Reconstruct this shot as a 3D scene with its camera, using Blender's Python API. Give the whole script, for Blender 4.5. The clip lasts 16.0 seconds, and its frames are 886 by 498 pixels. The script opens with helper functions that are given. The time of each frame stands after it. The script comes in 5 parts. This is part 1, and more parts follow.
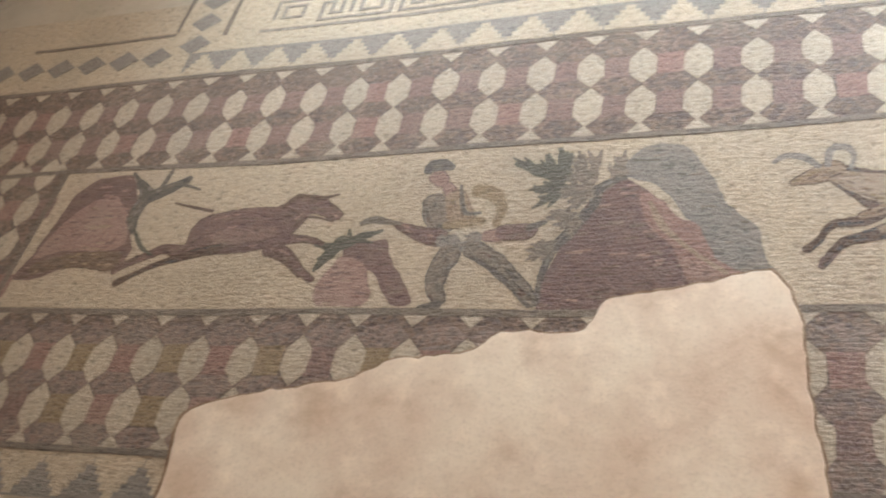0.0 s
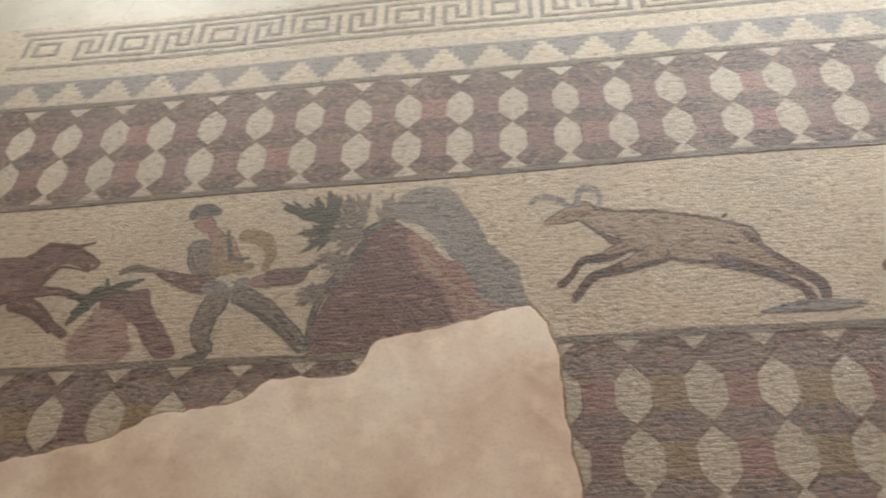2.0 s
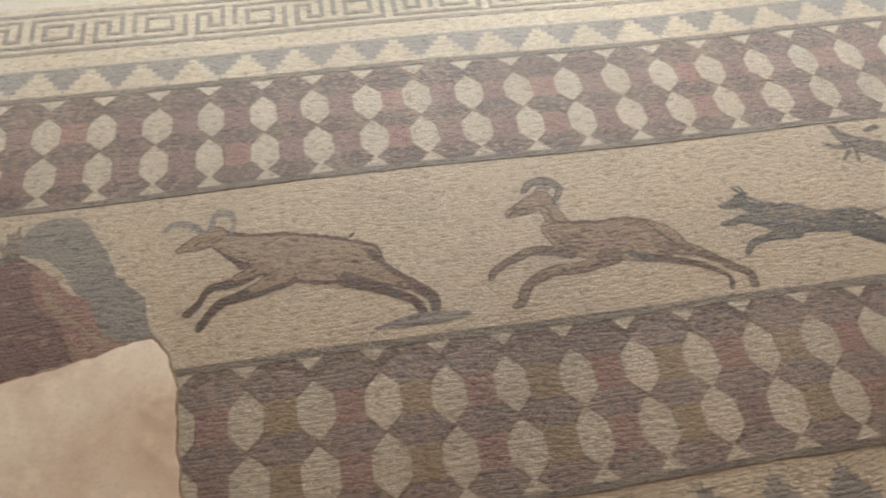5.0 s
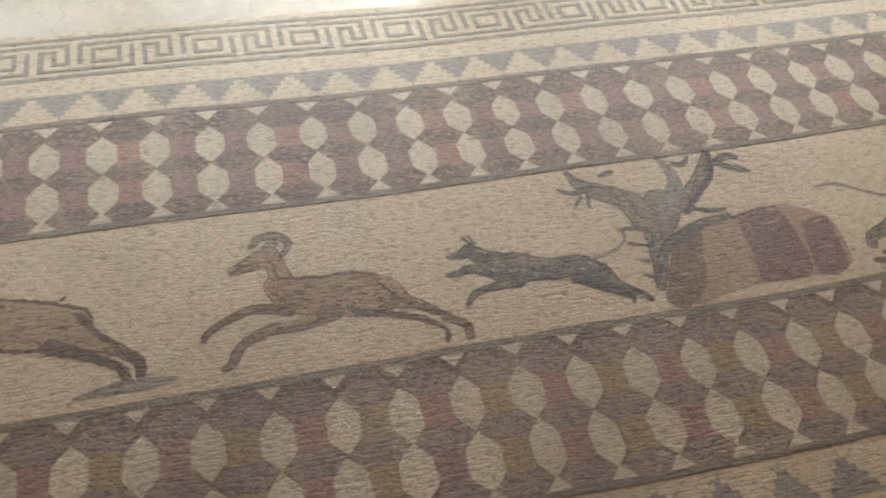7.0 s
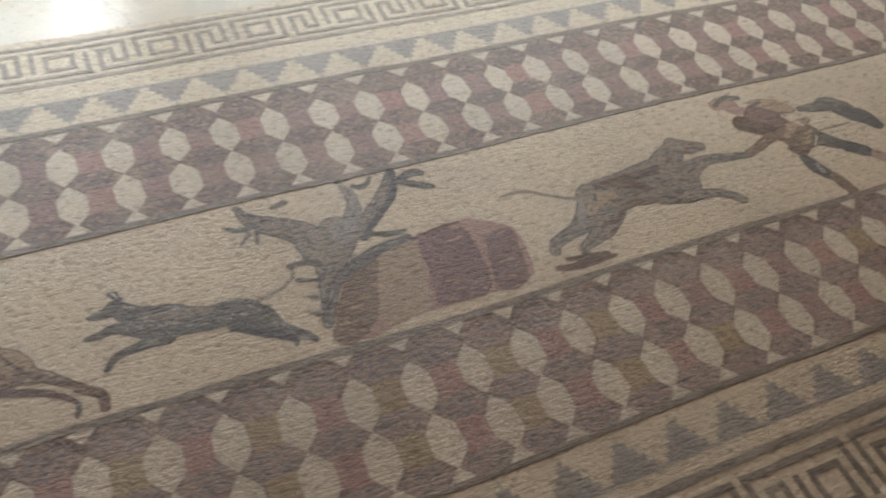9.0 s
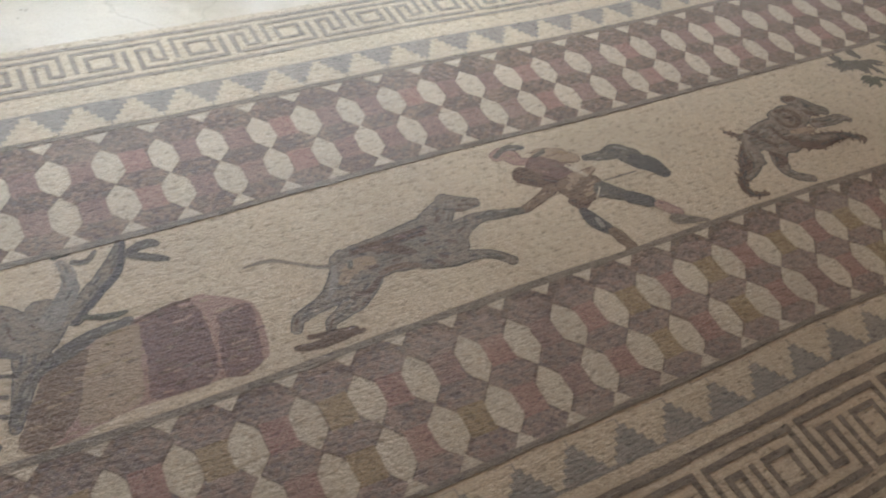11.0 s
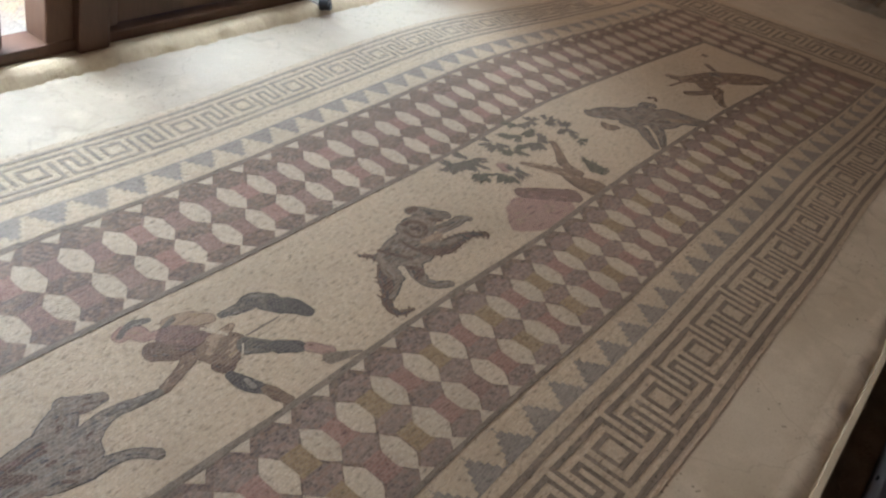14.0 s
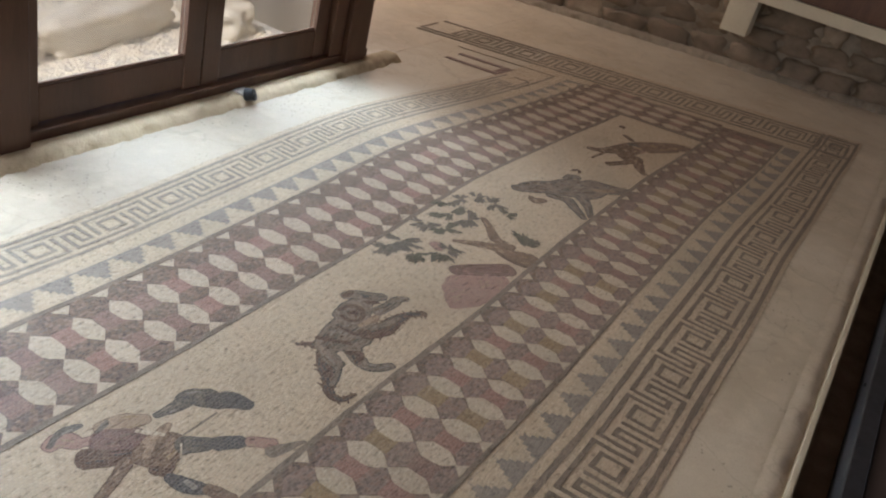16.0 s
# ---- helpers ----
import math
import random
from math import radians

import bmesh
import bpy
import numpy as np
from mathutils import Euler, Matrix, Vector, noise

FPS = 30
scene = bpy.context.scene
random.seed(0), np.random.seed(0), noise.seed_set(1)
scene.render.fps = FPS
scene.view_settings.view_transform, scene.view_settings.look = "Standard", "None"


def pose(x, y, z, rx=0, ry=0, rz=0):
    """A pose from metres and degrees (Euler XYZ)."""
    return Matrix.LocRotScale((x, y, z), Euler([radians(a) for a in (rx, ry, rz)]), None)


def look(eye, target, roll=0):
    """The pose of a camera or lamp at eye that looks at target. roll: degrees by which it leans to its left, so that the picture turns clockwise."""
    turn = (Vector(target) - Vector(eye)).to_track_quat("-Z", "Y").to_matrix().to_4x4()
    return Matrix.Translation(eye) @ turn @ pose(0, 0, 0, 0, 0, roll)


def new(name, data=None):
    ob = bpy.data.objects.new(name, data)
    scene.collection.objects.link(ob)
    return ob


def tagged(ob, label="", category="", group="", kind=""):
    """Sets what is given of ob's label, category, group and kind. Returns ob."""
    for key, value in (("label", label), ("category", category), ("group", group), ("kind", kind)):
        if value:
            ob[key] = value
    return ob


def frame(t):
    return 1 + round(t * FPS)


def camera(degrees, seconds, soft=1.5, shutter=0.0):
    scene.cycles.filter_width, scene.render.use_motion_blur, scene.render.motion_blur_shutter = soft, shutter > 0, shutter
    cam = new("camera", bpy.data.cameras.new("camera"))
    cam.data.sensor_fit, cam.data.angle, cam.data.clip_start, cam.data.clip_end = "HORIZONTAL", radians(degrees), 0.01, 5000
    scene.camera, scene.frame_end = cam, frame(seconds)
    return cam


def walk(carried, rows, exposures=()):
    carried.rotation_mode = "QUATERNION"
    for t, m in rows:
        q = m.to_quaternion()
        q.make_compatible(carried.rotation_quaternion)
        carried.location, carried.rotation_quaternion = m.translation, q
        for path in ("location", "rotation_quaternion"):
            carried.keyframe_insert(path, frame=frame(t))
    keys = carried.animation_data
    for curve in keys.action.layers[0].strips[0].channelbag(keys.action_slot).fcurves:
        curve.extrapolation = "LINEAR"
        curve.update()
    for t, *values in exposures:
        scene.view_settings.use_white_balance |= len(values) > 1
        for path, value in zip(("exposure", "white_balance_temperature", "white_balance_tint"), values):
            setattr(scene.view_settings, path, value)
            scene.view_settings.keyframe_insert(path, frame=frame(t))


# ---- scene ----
cam = camera(53.8, 16.0, soft=2.1, shutter=0.5)
PATH = [
    (0, (-0.017, -1.117, 1.692), (-0.691, 0.037, 0.203), -25.1),
    (0.5, (-0.013, -1.113, 1.69), (-0.554, 0.084, 0.181), -20.6),
    (1, (0.002, -1.112, 1.687), (-0.441, 0.137, 0.189), -16.4),
    (1.5, (0.015, -1.119, 1.681), (-0.323, 0.152, 0.174), -13.8),
    (2, (0.029, -1.114, 1.669), (-0.174, 0.172, 0.151), -10.6),
    (2.5, (0.066, -1.097, 1.662), (-0.02, 0.187, 0.131), -8.1),
    (3, (0.078, -1.097, 1.665), (0.13, 0.191, 0.135), -4.6),
    (3.5, (0.169, -1.114, 1.657), (0.266, 0.185, 0.139), -4.1),
    (5.8, (0.648, -1.033, 1.805), (0.97, 0.153, 0.227), 4.5),
    (6, (0.695, -1.012, 1.817), (1.055, 0.166, 0.242), 4.2),
    (6.5, (0.845, -1.04, 1.819), (1.245, 0.137, 0.252), 3.5),
    (7, (0.981, -1.098, 1.81), (1.399, 0.11, 0.271), 6.2),
    (7.5, (1.116, -1.092, 1.788), (1.565, 0.102, 0.248), 5.1),
    (8, (1.266, -1.054, 1.782), (1.825, 0.091, 0.24), 6.3),
    (8.5, (1.422, -1.068, 1.801), (2.024, 0.074, 0.274), 5.4),
    (9, (1.588, -1.108, 1.792), (2.26, 0.012, 0.277), 9.3),
    (9.2, (1.664, -1.105, 1.808), (2.35, -0.006, 0.284), 9.4),
    (11.3, (2.188, -1.094, 1.801), (3.042, -0.03, 0.338), 12.5),
    (11.5, (2.225, -1.101, 1.778), (3.097, -0.045, 0.321), 12.0),
    (12, (2.304, -1.055, 1.786), (3.326, -0.117, 0.346), 13.5),
    (12.5, (2.332, -1.03, 1.778), (3.481, -0.193, 0.371), 15.5),
    (13, (2.343, -1.017, 1.787), (3.613, -0.229, 0.458), 16.3),
    (13.5, (2.345, -1.011, 1.799), (3.723, -0.243, 0.569), 16.6),
    (14, (2.352, -1.002, 1.806), (3.8, -0.247, 0.652), 16.3),
    (14.5, (2.349, -1.004, 1.812), (3.853, -0.254, 0.728), 15.6),
    (15, (2.345, -1.005, 1.815), (3.896, -0.271, 0.787), 15.2),
    (15.5, (2.342, -1.002, 1.815), (3.932, -0.282, 0.839), 14.8),
    (16, (2.346, -0.994, 1.819), (3.938, -0.278, 0.842), 14.6),
]
walk(cam, [(t, look(eye, target, roll)) for t, eye, target, roll in PATH],
     [(0, -0.3, 6600, 15), (0.5, -0.3, 6600, 15), (1, -0.7, 6700, 16), (1.5, -0.75, 6800, 16), (2.5, -0.8, 6900, 16), (3.5, -0.82, 7000, 16), (6, -1.02, 7050, 17), (9, -1.22, 6550, 15), (12.5, -1.12, 6350, 16), (16, -0.88, 6050, 14)])

# ---------------------------------------------------------------- world and light
world = bpy.data.worlds.new("sky")
scene.world = world
world.use_nodes = True
wn = world.node_tree
sky = wn.nodes.new("ShaderNodeTexSky")
sky.sky_type = "NISHITA"
sky.sun_disc = False
sky.sun_elevation, sky.sun_rotation = radians(49), radians(-88)
wn.links.new(sky.outputs[0], wn.nodes["Background"].inputs[0])
wn.nodes["Background"].inputs[1].default_value = 0.15

sun = new("sun", bpy.data.lights.new("sun", "SUN"))
sun.data.energy, sun.data.angle, sun.data.color = 5.0, radians(0.5), (1, 0.95, 0.86)
sun.matrix_world = look((-6.5, 3.2, 7.6), (0, 3.0, 0))


def light_panel(name, x, y, z, w, h, power, rz, tilt=90, colour=(1, 1, 1), spread=180):
    """A rectangular area lamp: daylight at the glazed doors, added fill elsewhere."""
    lamp = new(name, bpy.data.lights.new(name, "AREA"))
    lamp.data.shape, lamp.data.size, lamp.data.size_y = "RECTANGLE", w, h
    lamp.data.energy, lamp.data.color, lamp.data.spread = power, colour, radians(spread)
    lamp.matrix_world = pose(x, y, z, tilt, 0, rz)
    return lamp


light_panel("daylight_doors_shaded", -0.75, 2.2, 1.56, 4.5, 1.5, 145, 0, -66, (1.0, 0.95, 0.86))
light_panel("daylight_doors", 4.2, 2.2, 1.56, 5.2, 1.5, 235, 0, -66, (1.0, 0.95, 0.86))
light_panel("daylight_doors_low", 2.2, 2.2, 0.47, 3.8, 0.56, 190, 0, -90, (0.74, 0.89, 1.0))
light_panel("daylight_doors_steep", 2.5, 2.34, 1.12, 7.9, 0.4, 315, 0, -32, (0.66, 0.84, 1.0), 75)
# Added warm fill from behind the walkway; its opening is assumed, not known.
light_panel("fill_walkway", 4.6, -4.0, 2.1, 11.0, 1.6, 62, 0, 90, (1.0, 0.84, 0.66))
# Added lamp brightening the far end; the corridor wall behind it is closed.
light_panel("fill_corridor", 9.9, 4.1, 1.9, 2.8, 1.6, 600, 0, -75, (1.0, 0.84, 0.71))


# ---------------------------------------------------------------- materials
def material(name, build, rough=0.8, spec=0.3):
    m = bpy.data.materials.new(name)
    m.use_nodes = True
    t = m.node_tree
    b = t.nodes["Principled BSDF"]
    b.inputs["Roughness"].default_value = rough
    b.inputs["Specular IOR Level"].default_value = spec
    build(t, b)
    return m


def node(t, kind, **inputs):
    n = t.nodes.new("ShaderNode" + kind)
    for k, v in inputs.items():
        n.inputs[k.replace("_", " ")].default_value = v
    return n


def place_of(t, sx=1.0, sy=1.0, sz=1.0):
    g = t.nodes.new("ShaderNodeNewGeometry")
    m = node(t, "Mapping")
    m.inputs["Scale"].default_value = (sx, sy, sz)
    t.links.new(g.outputs["Position"], m.inputs["Vector"])
    return m.outputs[0]


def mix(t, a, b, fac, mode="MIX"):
    n = t.nodes.new("ShaderNodeMix")
    n.data_type, n.blend_type = "RGBA", mode
    for sock, v in ((0, fac), (6, a), (7, b)):
        if isinstance(v, bpy.types.NodeSocket):
            t.links.new(v, n.inputs[sock])
        else:
            n.inputs[sock].default_value = v if sock == 0 else (*v, 1)
    return n.outputs[2]


def ramp(t, fac, lo, hi, a=0.0, b=1.0):
    n = t.nodes.new("ShaderNodeMapRange")
    n.inputs[1].default_value, n.inputs[2].default_value = lo, hi
    n.inputs[3].default_value, n.inputs[4].default_value = a, b
    t.links.new(fac, n.inputs[0])
    return n.outputs[0]


def noise_of(t, vec, scale, detail=4.0, rough=0.55):
    n = node(t, "TexNoise", Scale=scale, Detail=detail, Roughness=rough)
    t.links.new(vec, n.inputs["Vector"])
    return n.outputs["Fac"]


def bump(t, b, height, strength, dist=0.003):
    n = node(t, "Bump", Strength=strength, Distance=dist)
    t.links.new(height, n.inputs["Height"])
    t.links.new(n.outputs[0], b.inputs["Normal"])


def tesserae(name, colours, grout=(0.30, 0.25, 0.19), spread=0.55, wear=0.35, rough=0.42, each=0.12):
    """Stone tesserae of about a centimetre, laid in wavering rows."""
    def build(t, b):
        p = place_of(t)
        n0 = node(t, "TexNoise", Scale=3.0, Detail=2.0)
        t.links.new(p, n0.inputs["Vector"])
        sway = t.nodes.new("ShaderNodeVectorMath")
        sway.operation = "MULTIPLY_ADD"
        t.links.new(n0.outputs["Color"], sway.inputs[0])
        sway.inputs[1].default_value = (0.07, 0.09, 0)
        t.links.new(p, sway.inputs[2])
        rows = node(t, "TexBrick", Scale=1.0, Mortar_Size=0.0011, Mortar_Smooth=0.6, Brick_Width=0.0135, Row_Height=0.0105,
                    Color1=(0, 0, 0, 1), Color2=(1, 1, 1, 1), Mortar=(0.5, 0.5, 0.5, 1))
        t.links.new(sway.outputs[0], rows.inputs["Vector"])
        sep = t.nodes.new("ShaderNodeSeparateColor")
        t.links.new(rows.outputs["Color"], sep.inputs[0])
        big = noise_of(t, p, 7.0, 5.0)
        mid = noise_of(t, p, 40.0, 3.0)
        cr = t.nodes.new("ShaderNodeValToRGB")
        cr.color_ramp.interpolation = "CONSTANT"
        el = cr.color_ramp.elements
        while len(el) < len(colours):
            el.new(0.5)
        for i, c in enumerate(colours):
            el[i].position, el[i].color = i / len(colours), (*c, 1)
        t.links.new(sep.outputs[0], cr.inputs[0])
        mean = tuple(sum(c[k] for c in colours) / len(colours) for k in range(3))
        col = mix(t, mean, cr.outputs[0], spread)
        oi = t.nodes.new("ShaderNodeObjectInfo")
        col = mix(t, col, tuple(min(1, c * 1.6) for c in mean), ramp(t, oi.outputs["Random"], 0, 1, 0, each))
        col = mix(t, col, (0.42, 0.345, 0.25), ramp(t, big, 0.48, 0.75, 0, wear))
        col = mix(t, col, tuple(c * 0.72 for c in mean), ramp(t, noise_of(t, p, 1.7, 4.0), 0.5, 0.7, 0, 0.5))
        col = mix(t, col, tuple(c * 0.55 for c in mean), ramp(t, mid, 0.55, 0.8, 0, 0.5))
        edge = ramp(t, rows.outputs["Fac"], 0, 1, 1, 0)
        chip = noise_of(t, place_of(t, 34, 84, 1), 1.0, 4.0, 0.68)
        col = mix(t, mix(t, mean, grout, 0.75), col, ramp(t, edge, 0, 1, 0.35, 1.0))
        col = mix(t, col, tuple(c * 0.4 for c in mean), ramp(t, chip, 0.55, 0.66, 0, 0.85))
        t.links.new(col, b.inputs["Base Color"])
        b.inputs["Roughness"].default_value = rough
        h = t.nodes.new("ShaderNodeMath")
        h.operation = "MULTIPLY_ADD"
        t.links.new(sep.outputs[1], h.inputs[0])
        h.inputs[1].default_value = 0.8
        t.links.new(edge, h.inputs[2])
        h2 = t.nodes.new("ShaderNodeMath")
        h2.operation = "MULTIPLY_ADD"
        t.links.new(mid, h2.inputs[0])
        h2.inputs[1].default_value = 1.6
        t.links.new(h.outputs[0], h2.inputs[2])
        h3 = t.nodes.new("ShaderNodeMath")
        h3.operation = "MULTIPLY_ADD"
        t.links.new(ramp(t, chip, 0.35, 0.75, 1, 0), h3.inputs[0])
        h3.inputs[1].default_value = 1.9
        t.links.new(h2.outputs[0], h3.inputs[2])
        bump(t, b, h3.outputs[0], 0.55, 0.003)
    return material(name, build, rough, 0.25)


def rough_stuff(name, c1, c2, scale=6.0, strength=0.4, rough=0.85, dist=0.01, stretch=(1, 1, 1), fine=90.0):
    """Plaster, stone, timber: two tones at two scales, with relief."""
    def build(t, b):
        p = place_of(t, *stretch)
        n1, n2 = noise_of(t, p, scale, 6.0), noise_of(t, p, fine, 3.0)
        oi = t.nodes.new("ShaderNodeObjectInfo")
        col = mix(t, c1, c2, ramp(t, n1, 0.35, 0.68))
        col = mix(t, col, tuple(c * 0.6 for c in c1), ramp(t, n2, 0.5, 0.8, 0, 0.45))
        col = mix(t, col, c2, ramp(t, oi.outputs["Random"], 0, 1, 0, 0.35))
        t.links.new(col, b.inputs["Base Color"])
        add = t.nodes.new("ShaderNodeMath")
        add.operation = "MULTIPLY_ADD"
        t.links.new(n2, add.inputs[0])
        add.inputs[1].default_value = 0.35
        t.links.new(n1, add.inputs[2])
        bump(t, b, add.outputs[0], strength, dist)
    return material(name, build, rough)


CREAM = tesserae("cream tesserae", [(0.50, 0.395, 0.265), (0.45, 0.35, 0.235), (0.54, 0.44, 0.31), (0.42, 0.315, 0.205), (0.48, 0.37, 0.245)])
WHITE = tesserae("white tesserae", [(0.49, 0.405, 0.29), (0.44, 0.355, 0.25), (0.53, 0.445, 0.325), (0.40, 0.305, 0.20)], each=0.2)
PURPLE = tesserae("purple tesserae", [(0.17, 0.118, 0.086), (0.11, 0.082, 0.064), (0.23, 0.152, 0.112), (0.19, 0.124, 0.082), (0.14, 0.11, 0.09), (0.265, 0.185, 0.138), (0.125, 0.086, 0.065)], grout=(0.22, 0.165, 0.115), wear=0.35, spread=1.0)
PLUM = tesserae("plum tesserae", [(0.225, 0.165, 0.132), (0.145, 0.108, 0.09), (0.285, 0.205, 0.16), (0.20, 0.155, 0.128), (0.24, 0.158, 0.118)], grout=(0.25, 0.195, 0.14), wear=0.3, spread=1.0)
MAUVE = tesserae("mauve tesserae", [(0.22, 0.135, 0.105), (0.18, 0.11, 0.088), (0.265, 0.165, 0.128), (0.195, 0.125, 0.10)], wear=0.3, spread=0.8)
PINK = tesserae("pink tesserae", [(0.28, 0.155, 0.118), (0.23, 0.125, 0.096), (0.32, 0.19, 0.145), (0.245, 0.142, 0.11)], wear=0.3, spread=0.8)
OCHRE = tesserae("ochre tesserae", [(0.27, 0.19, 0.10), (0.22, 0.15, 0.08), (0.31, 0.225, 0.125)], wear=0.3, spread=0.8)
GREY = tesserae("grey tesserae", [(0.235, 0.205, 0.17), (0.19, 0.168, 0.142), (0.27, 0.235, 0.195), (0.215, 0.185, 0.15)], wear=0.3)
LINE = tesserae("dark line tesserae", [(0.175, 0.137, 0.10), (0.14, 0.11, 0.082), (0.215, 0.168, 0.122)], wear=0.35)
PALELINE = tesserae("faded line tesserae", [(0.235, 0.195, 0.15), (0.20, 0.168, 0.13), (0.27, 0.225, 0.175)], wear=0.45)
BROWN = tesserae("brown tesserae", [(0.18, 0.115, 0.073), (0.145, 0.094, 0.06), (0.215, 0.14, 0.09)], wear=0.15, each=0.0)
UMBER = tesserae("umber tesserae", [(0.115, 0.068, 0.042), (0.085, 0.052, 0.034), (0.145, 0.086, 0.053)], wear=0.1, each=0.0)
TAN = tesserae("tan tesserae", [(0.32, 0.23, 0.15), (0.27, 0.19, 0.12), (0.36, 0.26, 0.175)], wear=0.2)
ROSE = tesserae("rose tesserae", [(0.315, 0.195, 0.148), (0.265, 0.16, 0.125), (0.36, 0.23, 0.18)], wear=0.2)
MAROON = tesserae("maroon tesserae", [(0.16, 0.092, 0.075), (0.195, 0.11, 0.085), (0.135, 0.083, 0.072)], wear=0.12)
SLATE = tesserae("slate tesserae", [(0.12, 0.10, 0.078), (0.085, 0.073, 0.058), (0.155, 0.128, 0.097)], wear=0.1, each=0.0)
INK = tesserae("blue black tesserae", [(0.075, 0.067, 0.059), (0.095, 0.083, 0.072), (0.06, 0.054, 0.049)], wear=0.08, each=0.0)
DUN = tesserae("dun tesserae", [(0.215, 0.168, 0.125), (0.165, 0.13, 0.098), (0.26, 0.205, 0.15), (0.19, 0.145, 0.107)], wear=0.15, each=0.0, spread=0.9)
FAWN = tesserae("fawn tesserae", [(0.29, 0.195, 0.12), (0.24, 0.155, 0.095), (0.33, 0.235, 0.15)], wear=0.15, each=0.0, spread=0.8)
OLIVE = tesserae("olive tesserae", [(0.10, 0.092, 0.062), (0.08, 0.075, 0.052), (0.13, 0.115, 0.08)], wear=0.1, each=0.0)


def worn_surface(name, pale, deep, stain, scale, rough, relief, pits, cracks):
    """Trowelled lime with broad stains, small pits and a few fine cracks."""
    def build(t, b):
        p = place_of(t)
        broad, mid, fine = noise_of(t, p, scale, 6.0, 0.6), noise_of(t, p, scale * 5, 5.0), noise_of(t, p, 120.0, 3.0)
        col = mix(t, pale, deep, ramp(t, broad, 0.40, 0.64))
        col = mix(t, col, stain, ramp(t, noise_of(t, p, scale * 1.7 + 0.6, 5.0, 0.65), 0.55, 0.72, 0, 0.6))
        col = mix(t, col, tuple(min(1, c * 1.25) for c in pale), ramp(t, mid, 0.52, 0.75, 0, 0.5))
        col = mix(t, col, tuple(c * 0.7 for c in deep), ramp(t, fine, 0.5, 0.8, 0, 0.35))
        dots = node(t, "TexVoronoi", Scale=38.0, Randomness=1.0)
        t.links.new(p, dots.inputs["Vector"])
        many = ramp(t, noise_of(t, p, 2.6, 2.0), 0.5, 0.62)
        pit = t.nodes.new("ShaderNodeMath")
        pit.operation = "MULTIPLY"
        t.links.new(ramp(t, dots.outputs["Distance"], 0.10, 0.22, pits, 0), pit.inputs[0])
        t.links.new(many, pit.inputs[1])
        col = mix(t, col, tuple(c * 0.3 for c in deep), pit.outputs[0])
        wave = node(t, "TexNoise", Scale=5.0, Detail=4.0)
        t.links.new(p, wave.inputs["Vector"])
        bent = t.nodes.new("ShaderNodeVectorMath")
        bent.operation = "MULTIPLY_ADD"
        t.links.new(wave.outputs["Color"], bent.inputs[0])
        bent.inputs[1].default_value = (0.35, 0.35, 0)
        t.links.new(p, bent.inputs[2])
        net = node(t, "TexVoronoi", Scale=1.3)
        net.feature = "DISTANCE_TO_EDGE"
        t.links.new(bent.outputs[0], net.inputs["Vector"])
        split = ramp(t, net.outputs["Distance"], 0.002, 0.007, cracks, 0)
        col = mix(t, col, tuple(c * 0.35 for c in deep), split)
        t.links.new(col, b.inputs["Base Color"])
        t.links.new(ramp(t, mid, 0.3, 0.7, rough * 0.8, rough * 1.25), b.inputs["Roughness"])
        h = t.nodes.new("ShaderNodeMath")
        h.operation = "MULTIPLY_ADD"
        t.links.new(fine, h.inputs[0])
        h.inputs[1].default_value = 0.12
        t.links.new(mid, h.inputs[2])
        bump(t, b, h.outputs[0], relief, 0.008)
    return material(name, build, rough, 0.4)


PLASTER = worn_surface("lime plaster", (0.77, 0.64, 0.48), (0.60, 0.43, 0.30), (0.43, 0.29, 0.17), 2.4, 0.5, 0.35, 0.1, 0.0)
SCREED = worn_surface("worn lime floor", (0.50, 0.425, 0.315), (0.39, 0.32, 0.225), (0.325, 0.25, 0.165), 1.6, 0.44, 0.35, 0.7, 0.18)
BROKEN = rough_stuff("crumbled mortar", (0.21, 0.125, 0.075), (0.34, 0.235, 0.15), 22.0, 0.9, 0.95, 0.01)
TIMBER = rough_stuff("stained timber", (0.07, 0.034, 0.02), (0.115, 0.058, 0.033), 9.0, 0.3, 0.45, 0.002, (1, 1, 0.15))
STONE = rough_stuff("rubble stone", (0.30, 0.225, 0.155), (0.17, 0.13, 0.09), 5.0, 0.8, 0.95, 0.03)
PALESTONE = rough_stuff("pale rubble stone", (0.44, 0.36, 0.26), (0.30, 0.23, 0.16), 5.0, 0.8, 0.95, 0.03)
MORTAR = rough_stuff("lime mortar", (0.36, 0.30, 0.22), (0.22, 0.18, 0.13), 9.0, 0.9, 0.95, 0.02)
WALLP = rough_stuff("wall plaster", (0.42, 0.36, 0.28), (0.36, 0.30, 0.23), 2.0, 0.2, 0.9)
LEDGE = rough_stuff("crumbling ledge", (0.47, 0.37, 0.23), (0.38, 0.29, 0.18), 14.0, 0.9, 0.95, 0.015)
GRAVEL = rough_stuff("pale gravel", (0.82, 0.77, 0.68), (0.55, 0.50, 0.42), 60.0, 0.9, 0.95, 0.02)
LIMESTONE = rough_stuff("pale limestone", (0.86, 0.79, 0.65), (0.74, 0.65, 0.50), 4.0, 0.8, 0.95, 0.03)
BLACK = rough_stuff("black painted steel", (0.012, 0.012, 0.014), (0.03, 0.03, 0.032), 20.0, 0.15, 0.4)
WHITEPAINT = rough_stuff("white plastic", (0.5, 0.48, 0.43), (0.42, 0.4, 0.36), 8.0, 0.05, 0.5)
CREAMPAINT = rough_stuff("cream paint", (0.52, 0.46, 0.33), (0.46, 0.40, 0.29), 5.0, 0.1, 0.6)
